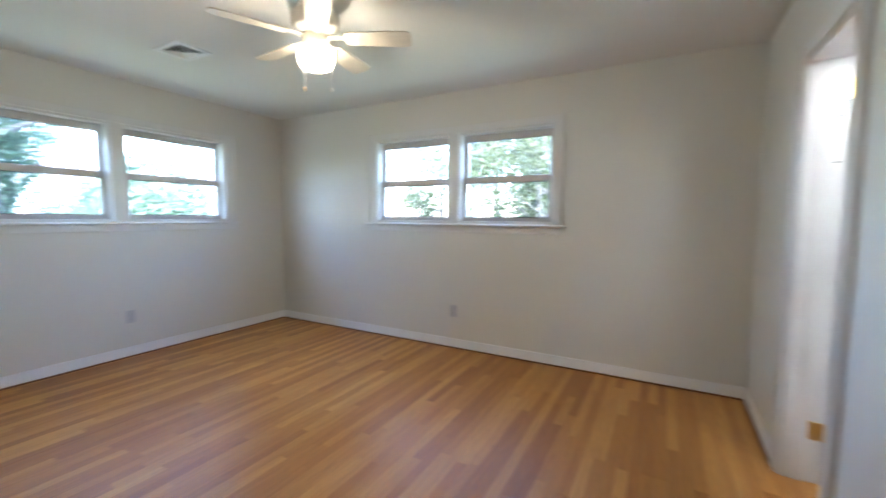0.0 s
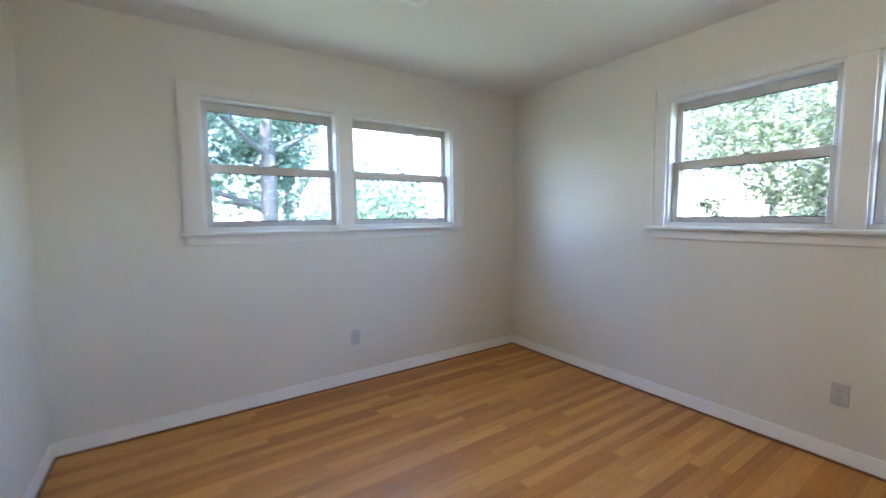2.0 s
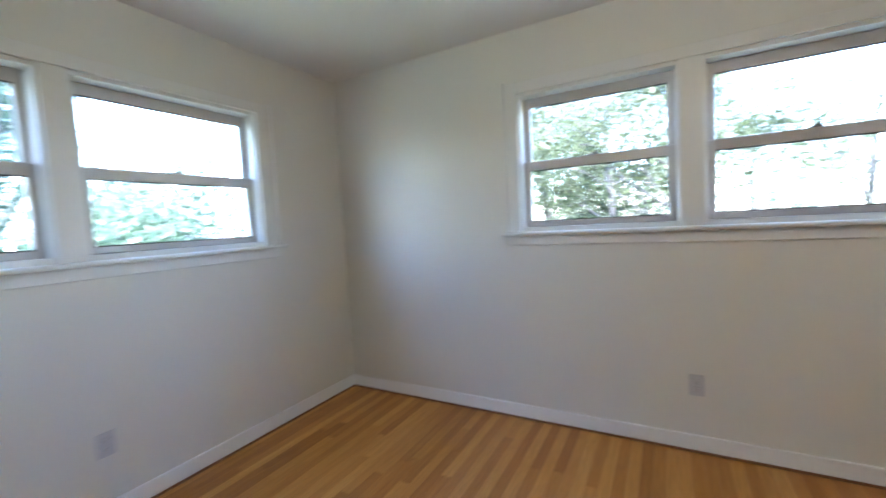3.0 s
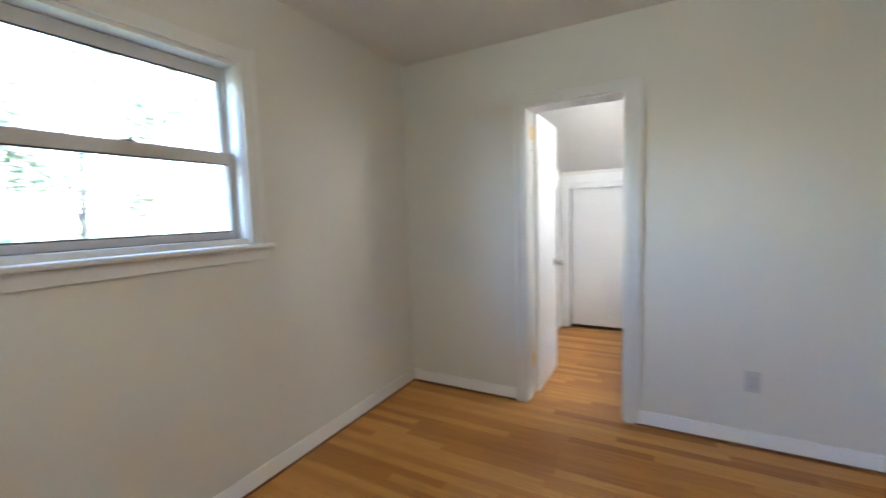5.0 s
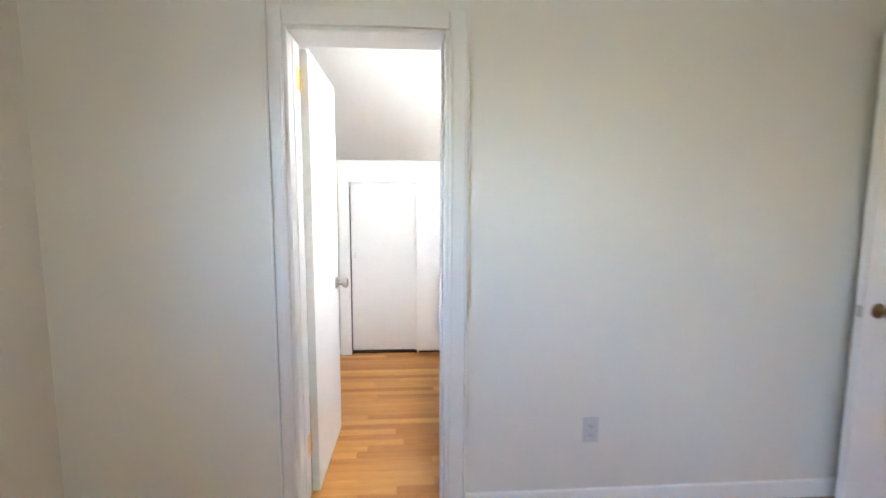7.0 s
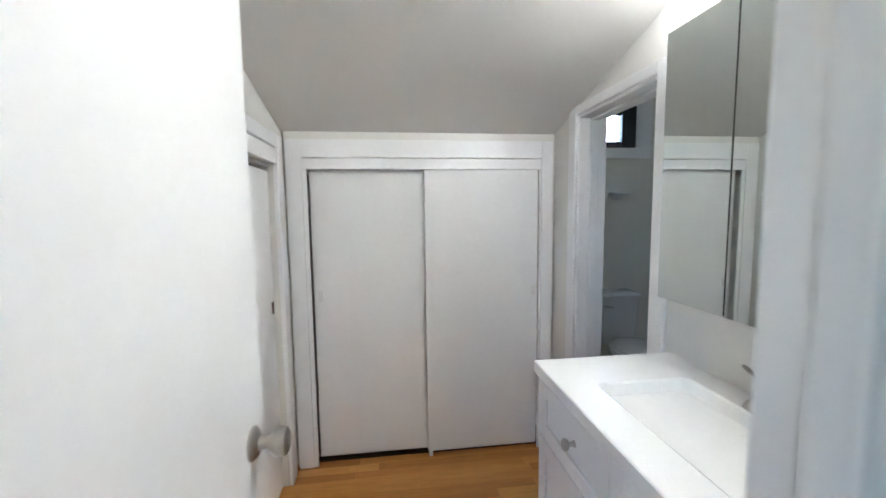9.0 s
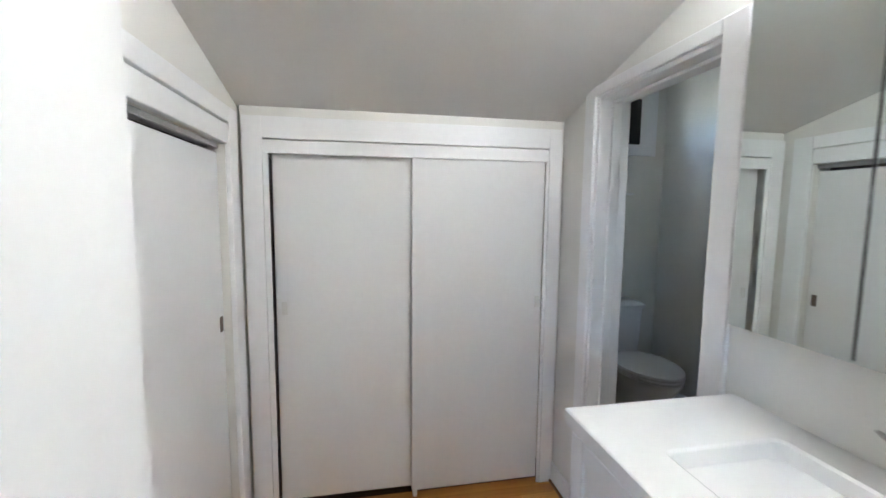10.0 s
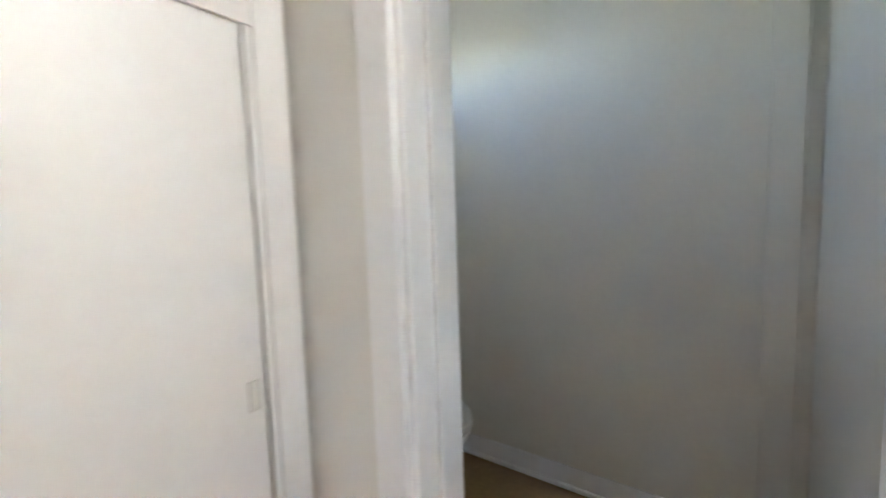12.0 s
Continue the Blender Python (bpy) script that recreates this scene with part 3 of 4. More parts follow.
d, bm = sliding_door("white flush sliding door of the long closet", (1.13, BYN + 0.025, 0.015), (1.832, BYN + 0.055, HZ - 0.034), (1.80, BYN + 0.025, 0.915), "x", -0.004)
part("finger_pull", bm, BRONZE_PULL, d, "dark bronze finger pull")
d, bm = sliding_door("white flush sliding door of the long closet, in the rear track", (0.56, BYN + 0.06, 0.015), (1.16, BYN + 0.09, HZ - 0.034), (0.595, BYN + 0.06, 0.915), "x", -0.004)
part("finger_pull", bm, BRONZE_PULL, d, "dark bronze finger pull")
tagged(part("closet_track", bx(box((OX0 + 0.002, BYN + 0.02, HZ - 0.018), (OX1 - 0.002, BYN + 0.023, HZ - 0.001)), (OX0 + 0.002, BYN + 0.056, HZ - 0.018), (OX1 - 0.002, BYN + 0.059, HZ - 0.001)), STEEL),
       "dull steel sliding door track under the header", "track")


# ---- bedroom things ----
def outlet(x, y, z, turn, label, group="wall outlets", w=0.072, h=0.116):
    o = thing("wall_outlet", label, "outlet", group, loc=(x, y, z))
    o.rotation_euler = (0, 0, radians(turn))
    part("cover_plate", box((-w / 2, -0.006, -h / 2), (w / 2, 0.0, h / 2), 0.003, 2), PLATE, o)
    for dz in (0.021, -0.021):
        f = part("socket", box((-0.017, -0.0085, dz - 0.014), (0.017, -0.0055, dz + 0.014), 0.003, 2), PLATE, o)
        s = bx(box((-0.0075, -0.0092, dz - 0.003), (-0.0055, -0.0084, dz + 0.006)), (0.0055, -0.0092, dz - 0.002), (0.0075, -0.0084, dz + 0.005))
        lathe([(0.0022, 0.0), (0.0022, 0.0007)], 8, Matrix.Translation((0, -0.0085, dz - 0.008)) @ Matrix.Rotation(radians(90), 4, "X"), s)
        part("slots", s, SLOT, f, "dark socket slots")
    part("screw", lathe([(0.003, 0.0), (0.002, 0.0012)], 10, Matrix.Translation((0, -0.006, 0)) @ Matrix.Rotation(radians(90), 4, "X")), STEEL, o)
    return o


outlet(-2.338, 0, 0.368, 0, "white duplex outlet below the branch-side windows")
outlet(XW, -1.682, 0.366, 90, "white duplex outlet below the tree-side windows")
outlet(0, -2.212, 0.370, -90, "white duplex outlet beside the bathroom doorway")
outlet(-2.64, YS, 0.42, 180, "white duplex outlet low on the blank wall")
outlet(-2.81, YS, 0.42, 180, "white duplex outlet low on the blank wall")

FX, FY = -2.30, -1.78
fan = thing("ceiling_fan", "cream hugger ceiling fan with a lit glass bowl", "ceiling fan", loc=(FX, FY, 0))
part("motor_housing", lathe([(0.085, CZ), (0.088, CZ - 0.02), (0.10, CZ - 0.05), (0.125, CZ - 0.075), (0.13, CZ - 0.14), (0.115, CZ - 0.165), (0.075, CZ - 0.18)], 36), FAN_WHITE, fan, smooth=True)
part("switch_housing", lathe([(0.06, 2.295), (0.068, 2.27), (0.068, 2.225), (0.055, 2.215), (0.085, 2.212), (0.088, 2.202)], 32), FAN_WHITE, fan, smooth=True)
part("light_bowl", lathe([(0.080, 2.213), (0.092, 2.204), (0.097, 2.178), (0.094, 2.140), (0.080, 2.112), (0.046, 2.097), (0.012, 2.093)], 36), BOWL, fan, "lit frosted glass bowl", True)
for i in range(5):
    a = radians(-43 + 72 * i)
    rot = Matrix.Rotation(a, 4, "Z")
    tilt = rot @ Matrix.Translation((0, 0, 2.268)) @ Matrix.Rotation(radians(-12), 4, "X")
    out = []
    for z in (-0.003, 0.003):
        ring = []
        for x, w in ((0.16, 0.046), (0.21, 0.054), (0.45, 0.066), (0.505, 0.064), (0.525, 0.050), (0.53, 0.03)):
            ring.append((x, w))
        pts = ring + [(x, -w) for x, w in ring[::-1]]
        out.append([tilt @ Vector((x, y, z)) for x, y in pts])
    blade = part("blade", loft(out), BLADE, fan, "cream wooden fan blade")
    bm = bmesh.new()
    loft([[tilt @ Vector((x, y, z)) for x, y in ((0.07, -0.016), (0.15, -0.012), (0.20, -0.040), (0.245, -0.012), (0.245, 0.012), (0.20, 0.040), (0.15, 0.012), (0.07, 0.016))] for z in (0.004, 0.010)], bm)
    part("blade_bracket", bm, FAN_WHITE, blade, "enamelled blade arm")
for dx, dz, mat in ((0.075, 2.00, FAN_WHITE), (-0.06, 2.005, OLD_BRASS)):
    c = part("pull_chain", tube([(dx, dx * 0.5, 2.24), (dx, dx * 0.5, dz)], [0.0012, 0.0012], 6), STEEL, fan, "thin pull chain")
    part("chain_fob", lathe([(0.002, dz + 0.002), (0.006, dz - 0.008), (0.007, dz - 0.016), (0.003, dz - 0.022)], 12, Matrix.Translation((dx, dx * 0.5, 0))), mat, c, smooth=True)

vent = thing("ceiling_vent", "white stamped metal ceiling register with angled louvres", "vent", loc=(-3.65, -1.745, CZ))
bm = bmesh.new()
W, H = 0.15, 0.125
for p, q in (((-W, -H), (W, -H + 0.035)), ((-W, H - 0.035), (W, H)), ((-W, -H + 0.035), (-W + 0.035, H - 0.035)), ((W - 0.035, -H + 0.035), (W, H - 0.035))):
    bx(bm, (*p, -0.010), (*q, 0.0), 0.003)
part("frame", bm, TRIM, vent)
# Flat dark sheet behind the louvres imitates the shaded duct.
part("backing", box((-W + 0.03, -H + 0.03, -0.003), (W - 0.03, H - 0.03, -0.001)), SLOT, vent, "dark sheet standing in for shade in the duct")
for k in range(3):
    s = 0.95 - 0.3 * k
    w2, h2 = (W - 0.035) * s, (H - 0.035) * s
    for sx, sy in ((1, 0), (-1, 0), (0, 1), (0, -1)):
        bm = bmesh.new()
        if sx:
            loft([[Vector((sx * (w2 - 0.016), y, -0.002)), Vector((sx * (w2 - 0.014), y, -0.002)), Vector((sx * w2, y, -0.014)), Vector((sx * (w2 - 0.002), y, -0.014))] for y in (-h2, h2)], bm)
        else:
            loft([[Vector((x, sy * (h2 - 0.016), -0.002)), Vector((x, sy * (h2 - 0.014), -0.002)), Vector((x, sy * h2, -0.014)), Vector((x, sy * (h2 - 0.002), -0.014))] for x in (-w2, w2)], bm)
        part("louvre", bm, TRIM, vent)

# ---- dressing area things ----
VX0, VX1, VY, VZ = 0.20, 1.035, -1.693, 0.893
van = thing("vanity_cabinet", "white shaker vanity cabinet with nickel knobs", "vanity", loc=(0, 0, 0))
bm = box((VX0 + 0.012, BYS + 0.001, 0.10), (VX1 - 0.012, VY - 0.035, VZ - 0.190), 0.002)
for a, b in (((VX0 + 0.012, BYS + 0.001), (VX0 + 0.030, VY - 0.035)), ((VX1 - 0.030, BYS + 0.001), (VX1 - 0.012, VY - 0.035)), ((VX0 + 0.030, VY - 0.053), (VX1 - 0.030, VY - 0.035))):
    bx(bm, (*a, VZ - 0.190), (*b, VZ - 0.036))
bx(bm, (VX0 + 0.012, BYS + 0.02, 0.0), (VX1 - 0.012, VY - 0.09, 0.10))
part("body", bm, CABINET, van)
mid = (VX0 + VX1) / 2


def shaker(name, x0, x1, z0, z1, kx, kz):
    y = VY - 0.034
    bm = box((x0, y, z0), (x1, y + 0.010, z1), 0.001)
    st = 0.045
    for a, b in (((x0, z0), (x0 + st, z1)), ((x1 - st, z0), (x1, z1)), ((x0 + st, z0), (x1 - st, z0 + st)), ((x0 + st, z1 - st), (x1 - st, z1))):
        bx(bm, (a[0], y + 0.0102, a[1]), (b[0], y + 0.020, b[1]), 0.002)
    f = part(name, bm, CABINET, van)
    m = Matrix.Translation((kx, y + 0.0195, kz)) @ Matrix.Rotation(radians(-90), 4, "X")
    part("knob", lathe([(0.009, 0.0), (0.006, 0.006), (0.006, 0.014), (0.014, 0.020), (0.0155, 0.026), (0.012, 0.031), (0.004, 0.032)], 20, m), NICKEL, f, "brushed nickel knob", True)


for x0, x1, s in ((VX0 + 0.015, mid - 0.002, 1), (mid + 0.002, VX1 - 0.015, -1)):
    shaker("drawer_front", x0, x1, 0.67, 0.842, (x0 + x1) / 2 - 0.04, 0.772)
    shaker("door", x0, x1, 0.115, 0.664, x1 - 0.03 if s > 0 else x0 + 0.03, 0.59)

top = thing("washbasin", "glossy white cultured marble vanity top with a moulded basin", "washbasin", loc=(0, 0, 0))
BX0, BX1, BY0, BY1 = 0.32, 0.848, -2.064, -1.795
bm = bmesh.new()


def rr(x0, y0, x1, y1, r, z, n=6):
    pts = []
    for cx, cy, a0 in ((x1 - r, y1 - r, 0), (x0 + r, y1 - r, 90), (x0 + r, y0 + r, 180), (x1 - r, y0 + r, 270)):
        for k in range(n + 1):
            a = radians(a0 + 90 * k / n)
            pts.append(Vector((cx + r * math.cos(a), cy + r * math.sin(a), z)))
    return pts


rings = [rr(VX0, BYS + 0.001, VX1, VY, 0.004, VZ - 0.034), rr(VX0, BYS + 0.001, VX1, VY, 0.004, VZ - 0.003), rr(VX0 + 0.003, BYS + 0.004, VX1 - 0.003, VY - 0.003, 0.004, VZ),
         rr(BX0, BY0, BX1, BY1, 0.02, VZ), rr(BX0 + 0.006, BY0 + 0.006, BX1 - 0.006, BY1 - 0.006, 0.02, VZ - 0.004),
         rr(BX0 + 0.035, BY0 + 0.025, BX1 - 0.035, BY1 - 0.02, 0.03, VZ - 0.120), rr(BX0 + 0.06, BY0 + 0.05, BX1 - 0.06, BY1 - 0.04, 0.03, VZ - 0.138),
         rr(0.58, -1.937, 0.615, -1.902, 0.017, VZ - 0.143)]
loft(rings, bm)
part("slab", bm, MARBLE, top)
part("drain", lathe([(0.024, VZ - 0.141), (0.022, VZ - 0.136), (0.016, VZ - 0.134), (0.012, VZ - 0.131), (0.004, VZ - 0.130)], 20, Matrix.Translation((0.5975, -1.9195, 0))), NICKEL, top, "nickel pop-up drain", True)

fau = thing("faucet", "brushed nickel centreset faucet with two lever handles", "faucet", loc=(0.612, -2.104, VZ))
fau.scale = (0.88, 0.82, 0.80)
part("base", loft([rr(-0.082, -0.026, 0.082, 0.026, 0.025, 0.0), rr(-0.082, -0.026, 0.082, 0.026, 0.025, 0.014), rr(-0.074, -0.020, 0.074, 0.020, 0.019, 0.024)]), NICKEL, fau, smooth=True)
part("spout", tube([(0, -0.010, 0.016), (0, 0.0, 0.036), (0, 0.028, 0.052), (0, 0.065, 0.056), (0, 0.098, 0.047), (0, 0.108, 0.036)], [0.024, 0.022, 0.019, 0.0165, 0.0145, 0.013], 18), NICKEL, fau, smooth=True)
part("lift_rod", lathe([(0.003, 0.02), (0.003, 0.078), (0.009, 0.082), (0.009, 0.087), (0.004, 0.090)], 12, Matrix.Translation((0, -0.018, 0))), NICKEL, fau, smooth=True)
for s in (-1, 1):
    hb = part("handle", lathe([(0.026, 0.020), (0.025, 0.036), (0.022, 0.056), (0.015, 0.068), (0.006, 0.072)], 22, Matrix.Translation((s * 0.056, 0, 0))), NICKEL, fau, smooth=True)
    part("lever", tube([(s * 0.056, 0, 0.050), (s * 0.062, -0.004, 0.068), (s * 0.085, -0.008, 0.082), (s * 0.115, -0.010, 0.092), (s * 0.128, -0.010, 0.098)], [0.010, 0.009, 0.0085, 0.0095, 0.006], 12, flat=0.5), NICKEL, hb, smooth=True)

cab = thing("mirror_cabinet", "three-door mirrored medicine cabinet on the wall", "mirror cabinet", loc=(0, 0, 0))
MX = (0.984, 0.737, 0.490, 0.243)
# Body is coloured black so the door gaps read as shade.
part("body", box((MX[3], BYS + 0.001, 1.094), (MX[0], -2.078, 1.846), 0.001), BLACK, cab)
for x1, x0 in zip(MX, MX[1:]):
    md = part("mirror_door", box((x0 + 0.0025, -2.0775, 1.090), (x1 - 0.0025, -2.062, 1.849)), MIRROR, cab, "frameless mirror door")
    if x0 > MX[3]:
        # Added black filler, stands in for shade in the gap.
        part("gap_strip", box((x0 - 0.0023, -2.0775, 1.095), (x0 + 0.0023, -2.0635, 1.845)), BLACK, cab, "black strip standing in for shade between mirror doors")

bar = thing("vanity_light", "brushed nickel bath light bar with lit frosted shades", "wall light", loc=(0, 0, 0))
part("back_plate", box((0.46, BYS + 0.0005, 1.95), (0.76, BYS + 0.02, 2.04), 0.006, 2), NICKEL, bar)
part("bar", tube([(0.20, -2.09, 1.975), (1.015, -2.09, 1.975)], [0.011, 0.011], 14), NICKEL, bar, smooth=True)
for x in (0.53, 0.69):
    part("arm", tube([(x, BYS + 0.018, 1.985), (x, -2.09, 1.975)], [0.008, 0.008], 10), NICKEL, bar, smooth=True)
for x in (0.27, 0.61, 0.94):
    part("shade_cup", lathe([(0.012, 1.98), (0.026, 1.99), (0.028, 2.005)], 20, Matrix.Translation((x, -2.09, 0))), NICKEL, bar, smooth=True)
    part("shade", lathe([(0.026, 2.003), (0.038, 2.02), (0.040, 2.04), (0.036, 2.05), (0.02, 2.055)] if x > 0.8 else [(0.026, 2.003), (0.040, 2.02), (0.046, 2.06), (0.045, 2.10), (0.03, 2.105)], 24, Matrix.Translation((x, -2.09, 0))), BULB, bar, "lit frosted glass shade", True)

# ---- toilet room things ----
toi = thing("toilet", "white ceramic two-piece toilet with the lid closed", "toilet", loc=(TXE - 0.02, -2.94, 0))
toi.scale = (1.0, 1.0, 0.94)


def oval(cx, a_front, a_back, w, z, n=32):
    pts = []
    for k in range(n):
        t = 2 * math.pi * k / n
        c, s = math.cos(t), math.sin(t)
        pts.append(Vector((cx + (a_back if c > 0 else a_front) * c, w * s, z)))
    return pts


part("bowl", loft([oval(-0.40, 0.16, 0.20, 0.10, 0.0), oval(-0.40, 0.155, 0.20, 0.095, 0.05), oval(-0.40, 0.16, 0.20, 0.095, 0.18), oval(-0.43, 0.22, 0.21, 0.14, 0.28), oval(-0.44, 0.262, 0.22, 0.178, 0.36), oval(-0.44, 0.268, 0.22, 0.182, 0.385), oval(-0.44, 0.255, 0.21, 0.170, 0.392)]), CERAMIC, toi, smooth=True)
part("seat", loft([oval(-0.44, 0.262, 0.21, 0.178, 0.396), oval(-0.44, 0.272, 0.215, 0.186, 0.400), oval(-0.44, 0.272, 0.215, 0.186, 0.410), oval(-0.44, 0.264, 0.21, 0.178, 0.414)]), CERAMIC, toi, "white plastic seat", True)
part("lid", loft([oval(-0.44, 0.262, 0.21, 0.178, 0.418), oval(-0.44, 0.272, 0.215, 0.186, 0.421), oval(-0.44, 0.268, 0.213, 0.182, 0.434), oval(-0.44, 0.22, 0.18, 0.14, 0.442)]), CERAMIC, toi, "closed white plastic lid", True)
part("tank", loft([rr(-0.20, -0.14, -0.015, 0.14, 0.03, 0.37), rr(-0.21, -0.15, -0.012, 0.15, 0.03, 0.55), rr(-0.215, -0.155, -0.012, 0.155, 0.03, 0.735)]), CERAMIC, toi, smooth=True)
part("tank_lid", loft([rr(-0.225, -0.165, -0.008, 0.165, 0.03, 0.737), rr(-0.228, -0.168, -0.008, 0.168, 0.03, 0.76), rr(-0.21, -0.15, -0.012, 0.15, 0.03, 0.775)]), CERAMIC, toi, smooth=True)
part("flush_lever", tube([(-0.212, 0.13, 0.68), (-0.232, 0.13, 0.68), (-0.235, 0.07, 0.672)], [0.008, 0.007, 0.006], 10), NICKEL, toi, "nickel flush lever", True)
shelf = thing("soap_shelf", "small white ceramic shelf on the toilet room wall", "shelf", loc=(0, 0, 0))
part("ledge", box((TXE - 0.09, -3.075, 1.46), (TXE - 0.001, -2.945, 1.475), 0.005, 2), CERAMIC, shelf)
part("bracket", box((TXE - 0.03, -3.035, 1.425), (TXE - 0.001, -2.985, 1.4595), 0.004, 2), CERAMIC, shelf)

# ---- outdoors ----
GZ = -3.2
bm = bmesh.new()
bmesh.ops.create_grid(bm, x_segments=40, y_segments=40, size=400)
for v in bm.verts:
    v.co.z = GZ + 0.25 * noise.noise(v.co * 0.02)
tagged(part("ground", bm, GRASS), "green lawn under the trees around the house", "ground", kind="structure")


def make_tree(name, x, y, height, spread, leaves, leaf_size, mat, seed, label, trunk=0.17, low=0.3, thin=False):
    """A tapered trunk, forking limbs and a crown of many small leaves."""
    rg = random.Random(seed)
    root = thing(name, label, "tree", loc=(x, y, GZ))
    bm = bmesh.new()
    tips = []

    def limb(p, d, length, r, depth):
        pts, rad = [p.copy()], [r]
        for k in range(4):
            d = (d + Vector((rg.uniform(-1, 1), rg.uniform(-1, 1), rg.uniform(-0.5, 0.7))) * 0.22).normalized()
            p = p + d * length / 4
            pts.append(p.copy()), rad.append(r * (1 - 0.17 * (k + 1)))
            if depth < 4:
                tips.append((p.copy(), depth))
        tube(pts, rad, 7 if depth < 2 else 4, bm)
        if depth < 4:
            for _ in range(rg.randint(2, 3) if depth < 3 else 3):
                k = rg.randint(2, 4)
                nd = (d + Vector((rg.uniform(-1, 1), rg.uniform(-1, 1), rg.uniform(-0.35, 0.6))) * 0.9).normalized()
                limb(pts[k], nd, length * rg.uniform(0.55, 0.8), rad[k] * 0.6, depth + 1)
        else:
            tips.append((p.copy(), 4))
    pts, rad, p = [], [], Vector((0, 0, -0.1))
    for k in range(9):
        f = k / 8
        pts.append(Vector((0.25 * math.sin(seed + 2 * f), 0.2 * math.sin(seed * 2 + 3 * f), f * height * 0.85)))
        rad.append(trunk * (1.25 - f * 1.05) if k else trunk * 1.6)
    tube(pts, rad, 12, bm)
    for k in range(2, 9):
        if k / 8 < low:
            continue
        for _ in range(2):
            a = rg.uniform(0, 6.283)
            limb(pts[k], Vector((math.cos(a), math.sin(a), rg.uniform(0.1, 0.7))).normalized(), spread * rg.uniform(0.4, 0.65), rad[k] * 0.45, 1)
    part("trunk", bm, BARK, root, "grey-brown bark", True)
    verts, faces = [], []
    for _ in range(leaves):
        c, _d = rg.choice(tips)
        c = c + Vector((rg.gauss(0, 1), rg.gauss(0, 1), rg.gauss(0, 0.8))) * (0.32 if not thin else 0.25)
        e = Euler((rg.uniform(0, 6.28), rg.uniform(0, 6.28), rg.uniform(0, 6.28))).to_matrix()
        s = leaf_size * rg.uniform(0.6, 1.3)
        b0 = len(verts)
        for q in ((-1, 0, 0), (0, -0.5, 0.12), (1, 0, -0.1), (0, 0.5, 0.12)):
            verts.append(c + e @ (Vector(q) * s))
        faces += [(b0, b0 + 1, b0 + 2), (b0, b0 + 2, b0 + 3)]
    me = bpy.data.meshes.new("crown")
    me.from_pydata(verts, [], faces)
    me.materials.append(mat)
    ob = new("crown", me)
    ob.parent = root
    tagged(ob, "crown of many small leaves", kind="stuff")


make_tree("tree", -11.2, -1.2, 11, 4.2, 42000, 0.055, LEAF, 3, "tall leafy tree with a thick grey trunk", 0.26, 0.35)
make_tree("tree", -13.5, -5.0, 10, 4.2, 38000, 0.058, LEAF, 5, "leafy tree with a dense green crown", 0.2, 0.3)
make_tree("tree", -16.0, 0.6, 10, 4.0, 28000, 0.065, LEAF, 8, "leafy tree with a dense green crown", 0.2, 0.3)
make_tree("tree", -17.0, -9.0, 11, 4.5, 28000, 0.07, LEAF, 13, "leafy tree with a dense green crown", 0.2, 0.25)
make_tree("tree", -5.5, 9.5, 8.5, 4.0, 26000, 0.055, LEAF_PALE, 21, "spring tree with pale leaves on thin branches", 0.15, 0.3, True)
make_tree("tree", -1.8, 6.5, 8, 3.8, 9000, 0.045, LEAF_PALE, 34, "nearly bare tree with many thin grey branches", 0.17, 0.3, True)
make_tree("tree", -9.5, 13.0, 9, 4.2, 24000, 0.06, LEAF_PALE, 41, "leafy tree with a light green crown", 0.2, 0.3)
make_tree("tree", 0.9, 8.2, 8, 3.8, 13000, 0.05, LEAF_PALE, 55, "nearly bare tree with many thin grey branches", 0.15, 0.3, True)
make_tree("tree", 0.5, 16.0, 8, 4.2, 15000, 0.06, LEAF, 66, "leafy tree with a dense green crown", 0.2, 0.25)

make_tree("tree", -3.6, 7.6, 8, 3.6, 18000, 0.055, LEAF_PALE, 77, "spring tree with pale leaves on thin branches", 0.14, 0.3, True)
make_tree("tree", -6.8, 17.0, 9, 4.4, 16000, 0.07, LEAF_PALE, 88, "leafy tree with a light green crown", 0.2, 0.25)

# white house across the lawn
hs = thing("house", "white gabled neighbour house behind the trees", "house", loc=(-22.0, 7.0, GZ))
part("wall", loft([[Vector((x, y, z)) for x, z in ((-5, 0), (5, 0), (5, 4.2), (0, 6.6), (-5, 4.2))] for y in (-4, 4)]), SIDING, hs, "white lap siding")
part("roof", loft([[Vector((x, y, z)) for x, z in ((-5.4, 4.05), (0, 6.65), (5.4, 4.05), (5.4, 4.2), (0, 6.85), (-5.4, 4.2))] for y in (-4.3, 4.3)]), ROOFING, hs, "grey shingle roof")
for y in (-2.2, 0.0, 2.2):
    wd = part("window", box((5.0, y - 0.5, 2.2), (5.04, y + 0.5, 3.5), 0.005), TRIM, hs, "white framed window")
    part("pane", box((5.041, y - 0.42, 2.28), (5.05, y + 0.42, 3.42)), BLACK, wd, "dark pane")

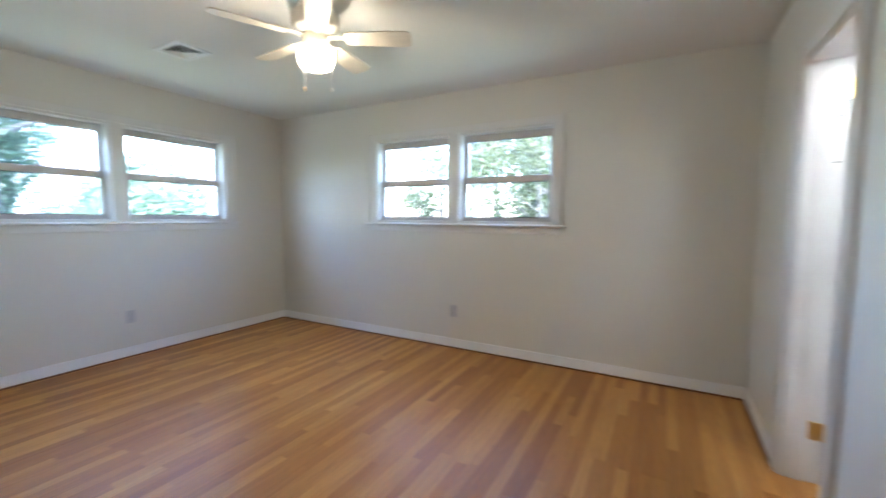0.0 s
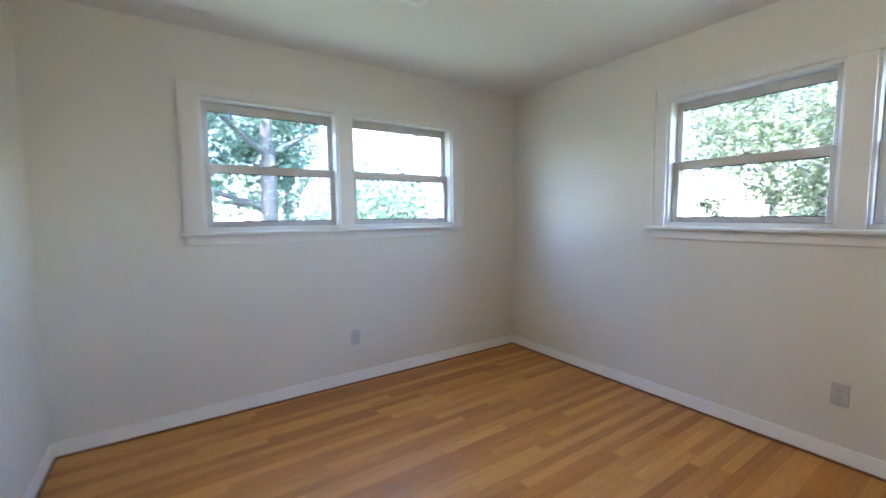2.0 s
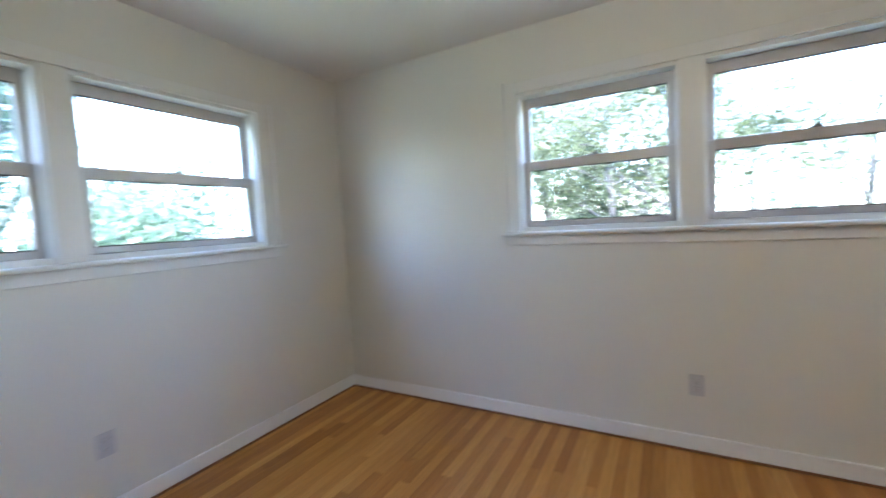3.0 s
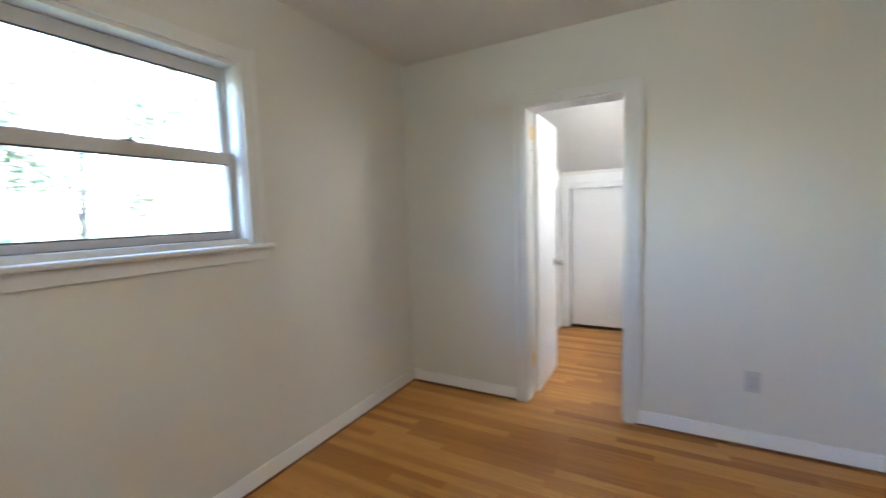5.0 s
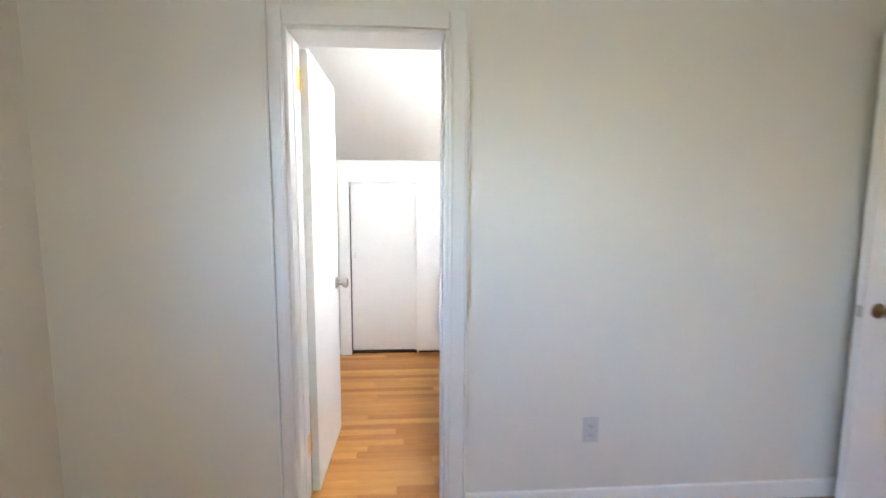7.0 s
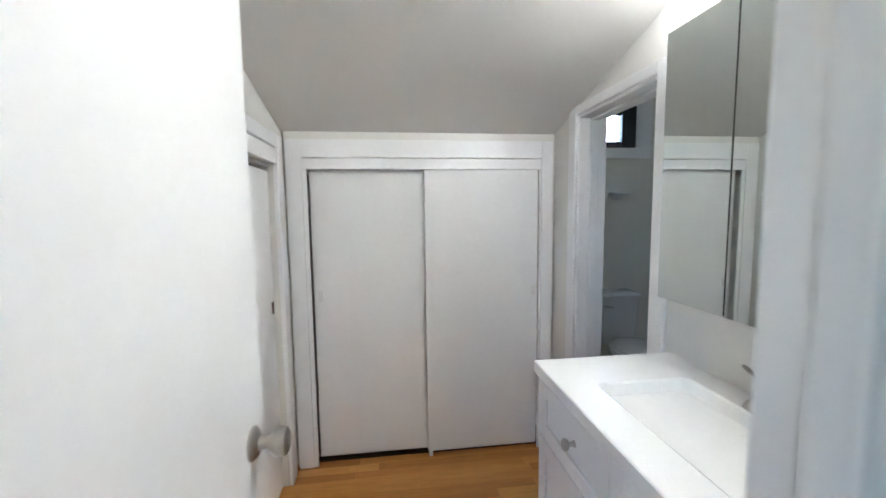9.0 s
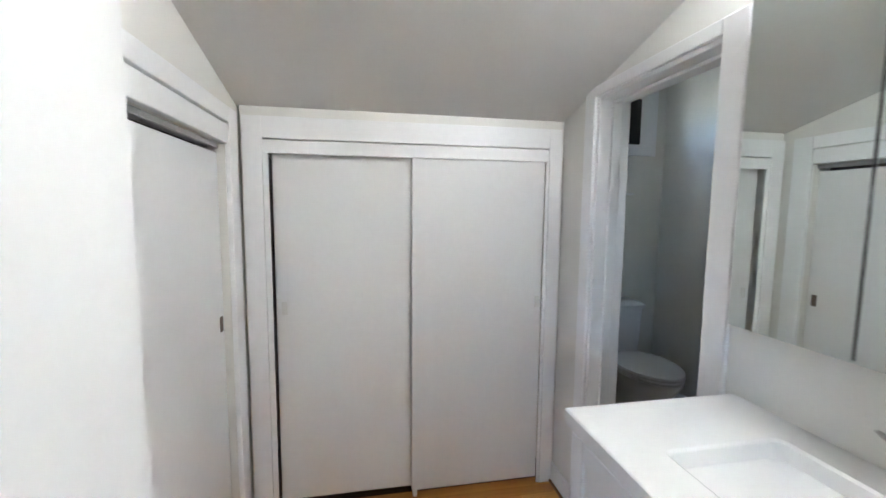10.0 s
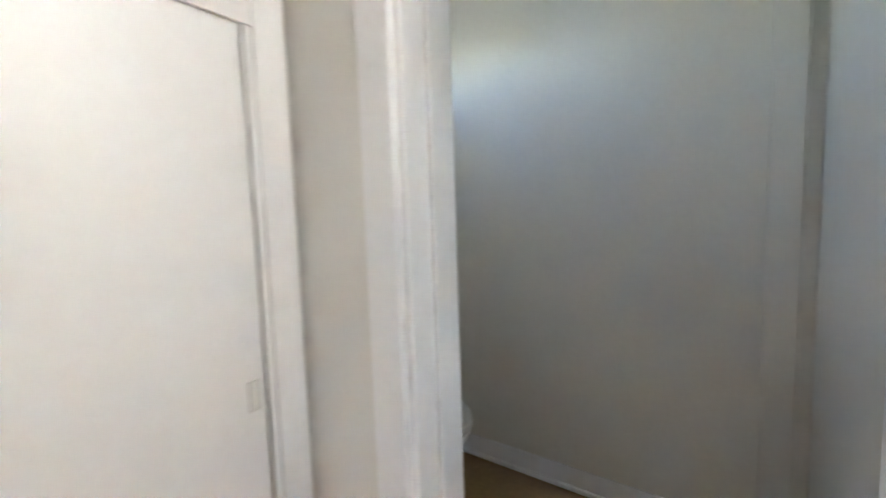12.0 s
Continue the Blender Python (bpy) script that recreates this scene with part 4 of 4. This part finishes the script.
# ---- oak strip floor ----
BW = 0.057
struct("subfloor", box((XW - 0.1, -4.95, -0.15), (BX + 0.1, 0.1, -0.016)), GAP, "dark subfloor under the oak strips, standing in for shade below closet doors", "floor")
floor = thing("floor", "oak strip floor in mixed honey tones with a satin finish", "floor", kind="structure")
rg = random.Random(11)
cache = {}


def plank_mesh(length):
    if length not in cache:
        c, w, h = 0.0007, BW / 2 - 0.0001, length / 2 - 0.0001
        me = bpy.data.meshes.new("plank")
        v = [(sx * (w - k), sy * (h - k), z) for z, k in ((-0.015, 0), (-c, 0), (0.0, c)) for sx, sy in ((-1, -1), (1, -1), (1, 1), (-1, 1))]
        f = [(8, 9, 10, 11)]
        for b in (0, 4):
            f += [(b + i, b + (i + 1) % 4, b + 4 + (i + 1) % 4, b + 4 + i) for i in range(4)]
        me.from_pydata(v, [], f)
        me.materials.append(OAK)
        cache[length] = me
    return cache[length]


count = 0
sv, sf = [], []
# Strips end at the closet doors; bare dark subfloor stands in for shade there.
strips = int((BX - XW) / BW) + 1
for s in range(strips):
    x = XW + BW * (s + 0.5)
    if x < NOOK_X:
        y, end = YS - 0.08, 0.06
    elif x < 0.12:
        y, end = -4.9, 0.06
    else:
        y, end = BYS - 0.08, BYN + 0.08
    y -= rg.choice((0.0, 0.02, 0.04))
    first = True
    while y < end - 0.03:
        n = rg.choice((0.45, 0.6, 0.75, 0.9, 1.05, 1.2, 1.5))
        if first:
            n, first = rg.choice((0.3, 0.5, 0.7, 0.9, 1.1)), False
        n = min(n, round(math.ceil((end - y) / 0.05) * 0.05, 2))
        if end - y - n < 0.25:
            n = round(math.ceil((end - y) / 0.05) * 0.05, 2)
        if count < 300 and x < 0.12 and y > -4.0:
            ob = new("plank", plank_mesh(n))
            ob.parent = floor
            ob.location = (x, y + n / 2, rg.uniform(-0.0004, 0.0))
            count += 1
        else:
            b0 = len(sv)
            sv += [(v[0] + x, v[1] + y + n / 2, v[2]) for v in [tuple(q.co) for q in plank_mesh(n).vertices]]
            sf += [tuple(i + b0 for i in p.vertices) for p in plank_mesh(n).polygons]
        y += n
me = bpy.data.meshes.new("planks")
me.from_pydata(sv, [], sf)
me.materials.append(OAK_STUFF)
ob = new("planks", me)
ob.parent = floor
tagged(ob, "oak strips of the same floor", kind="stuff")
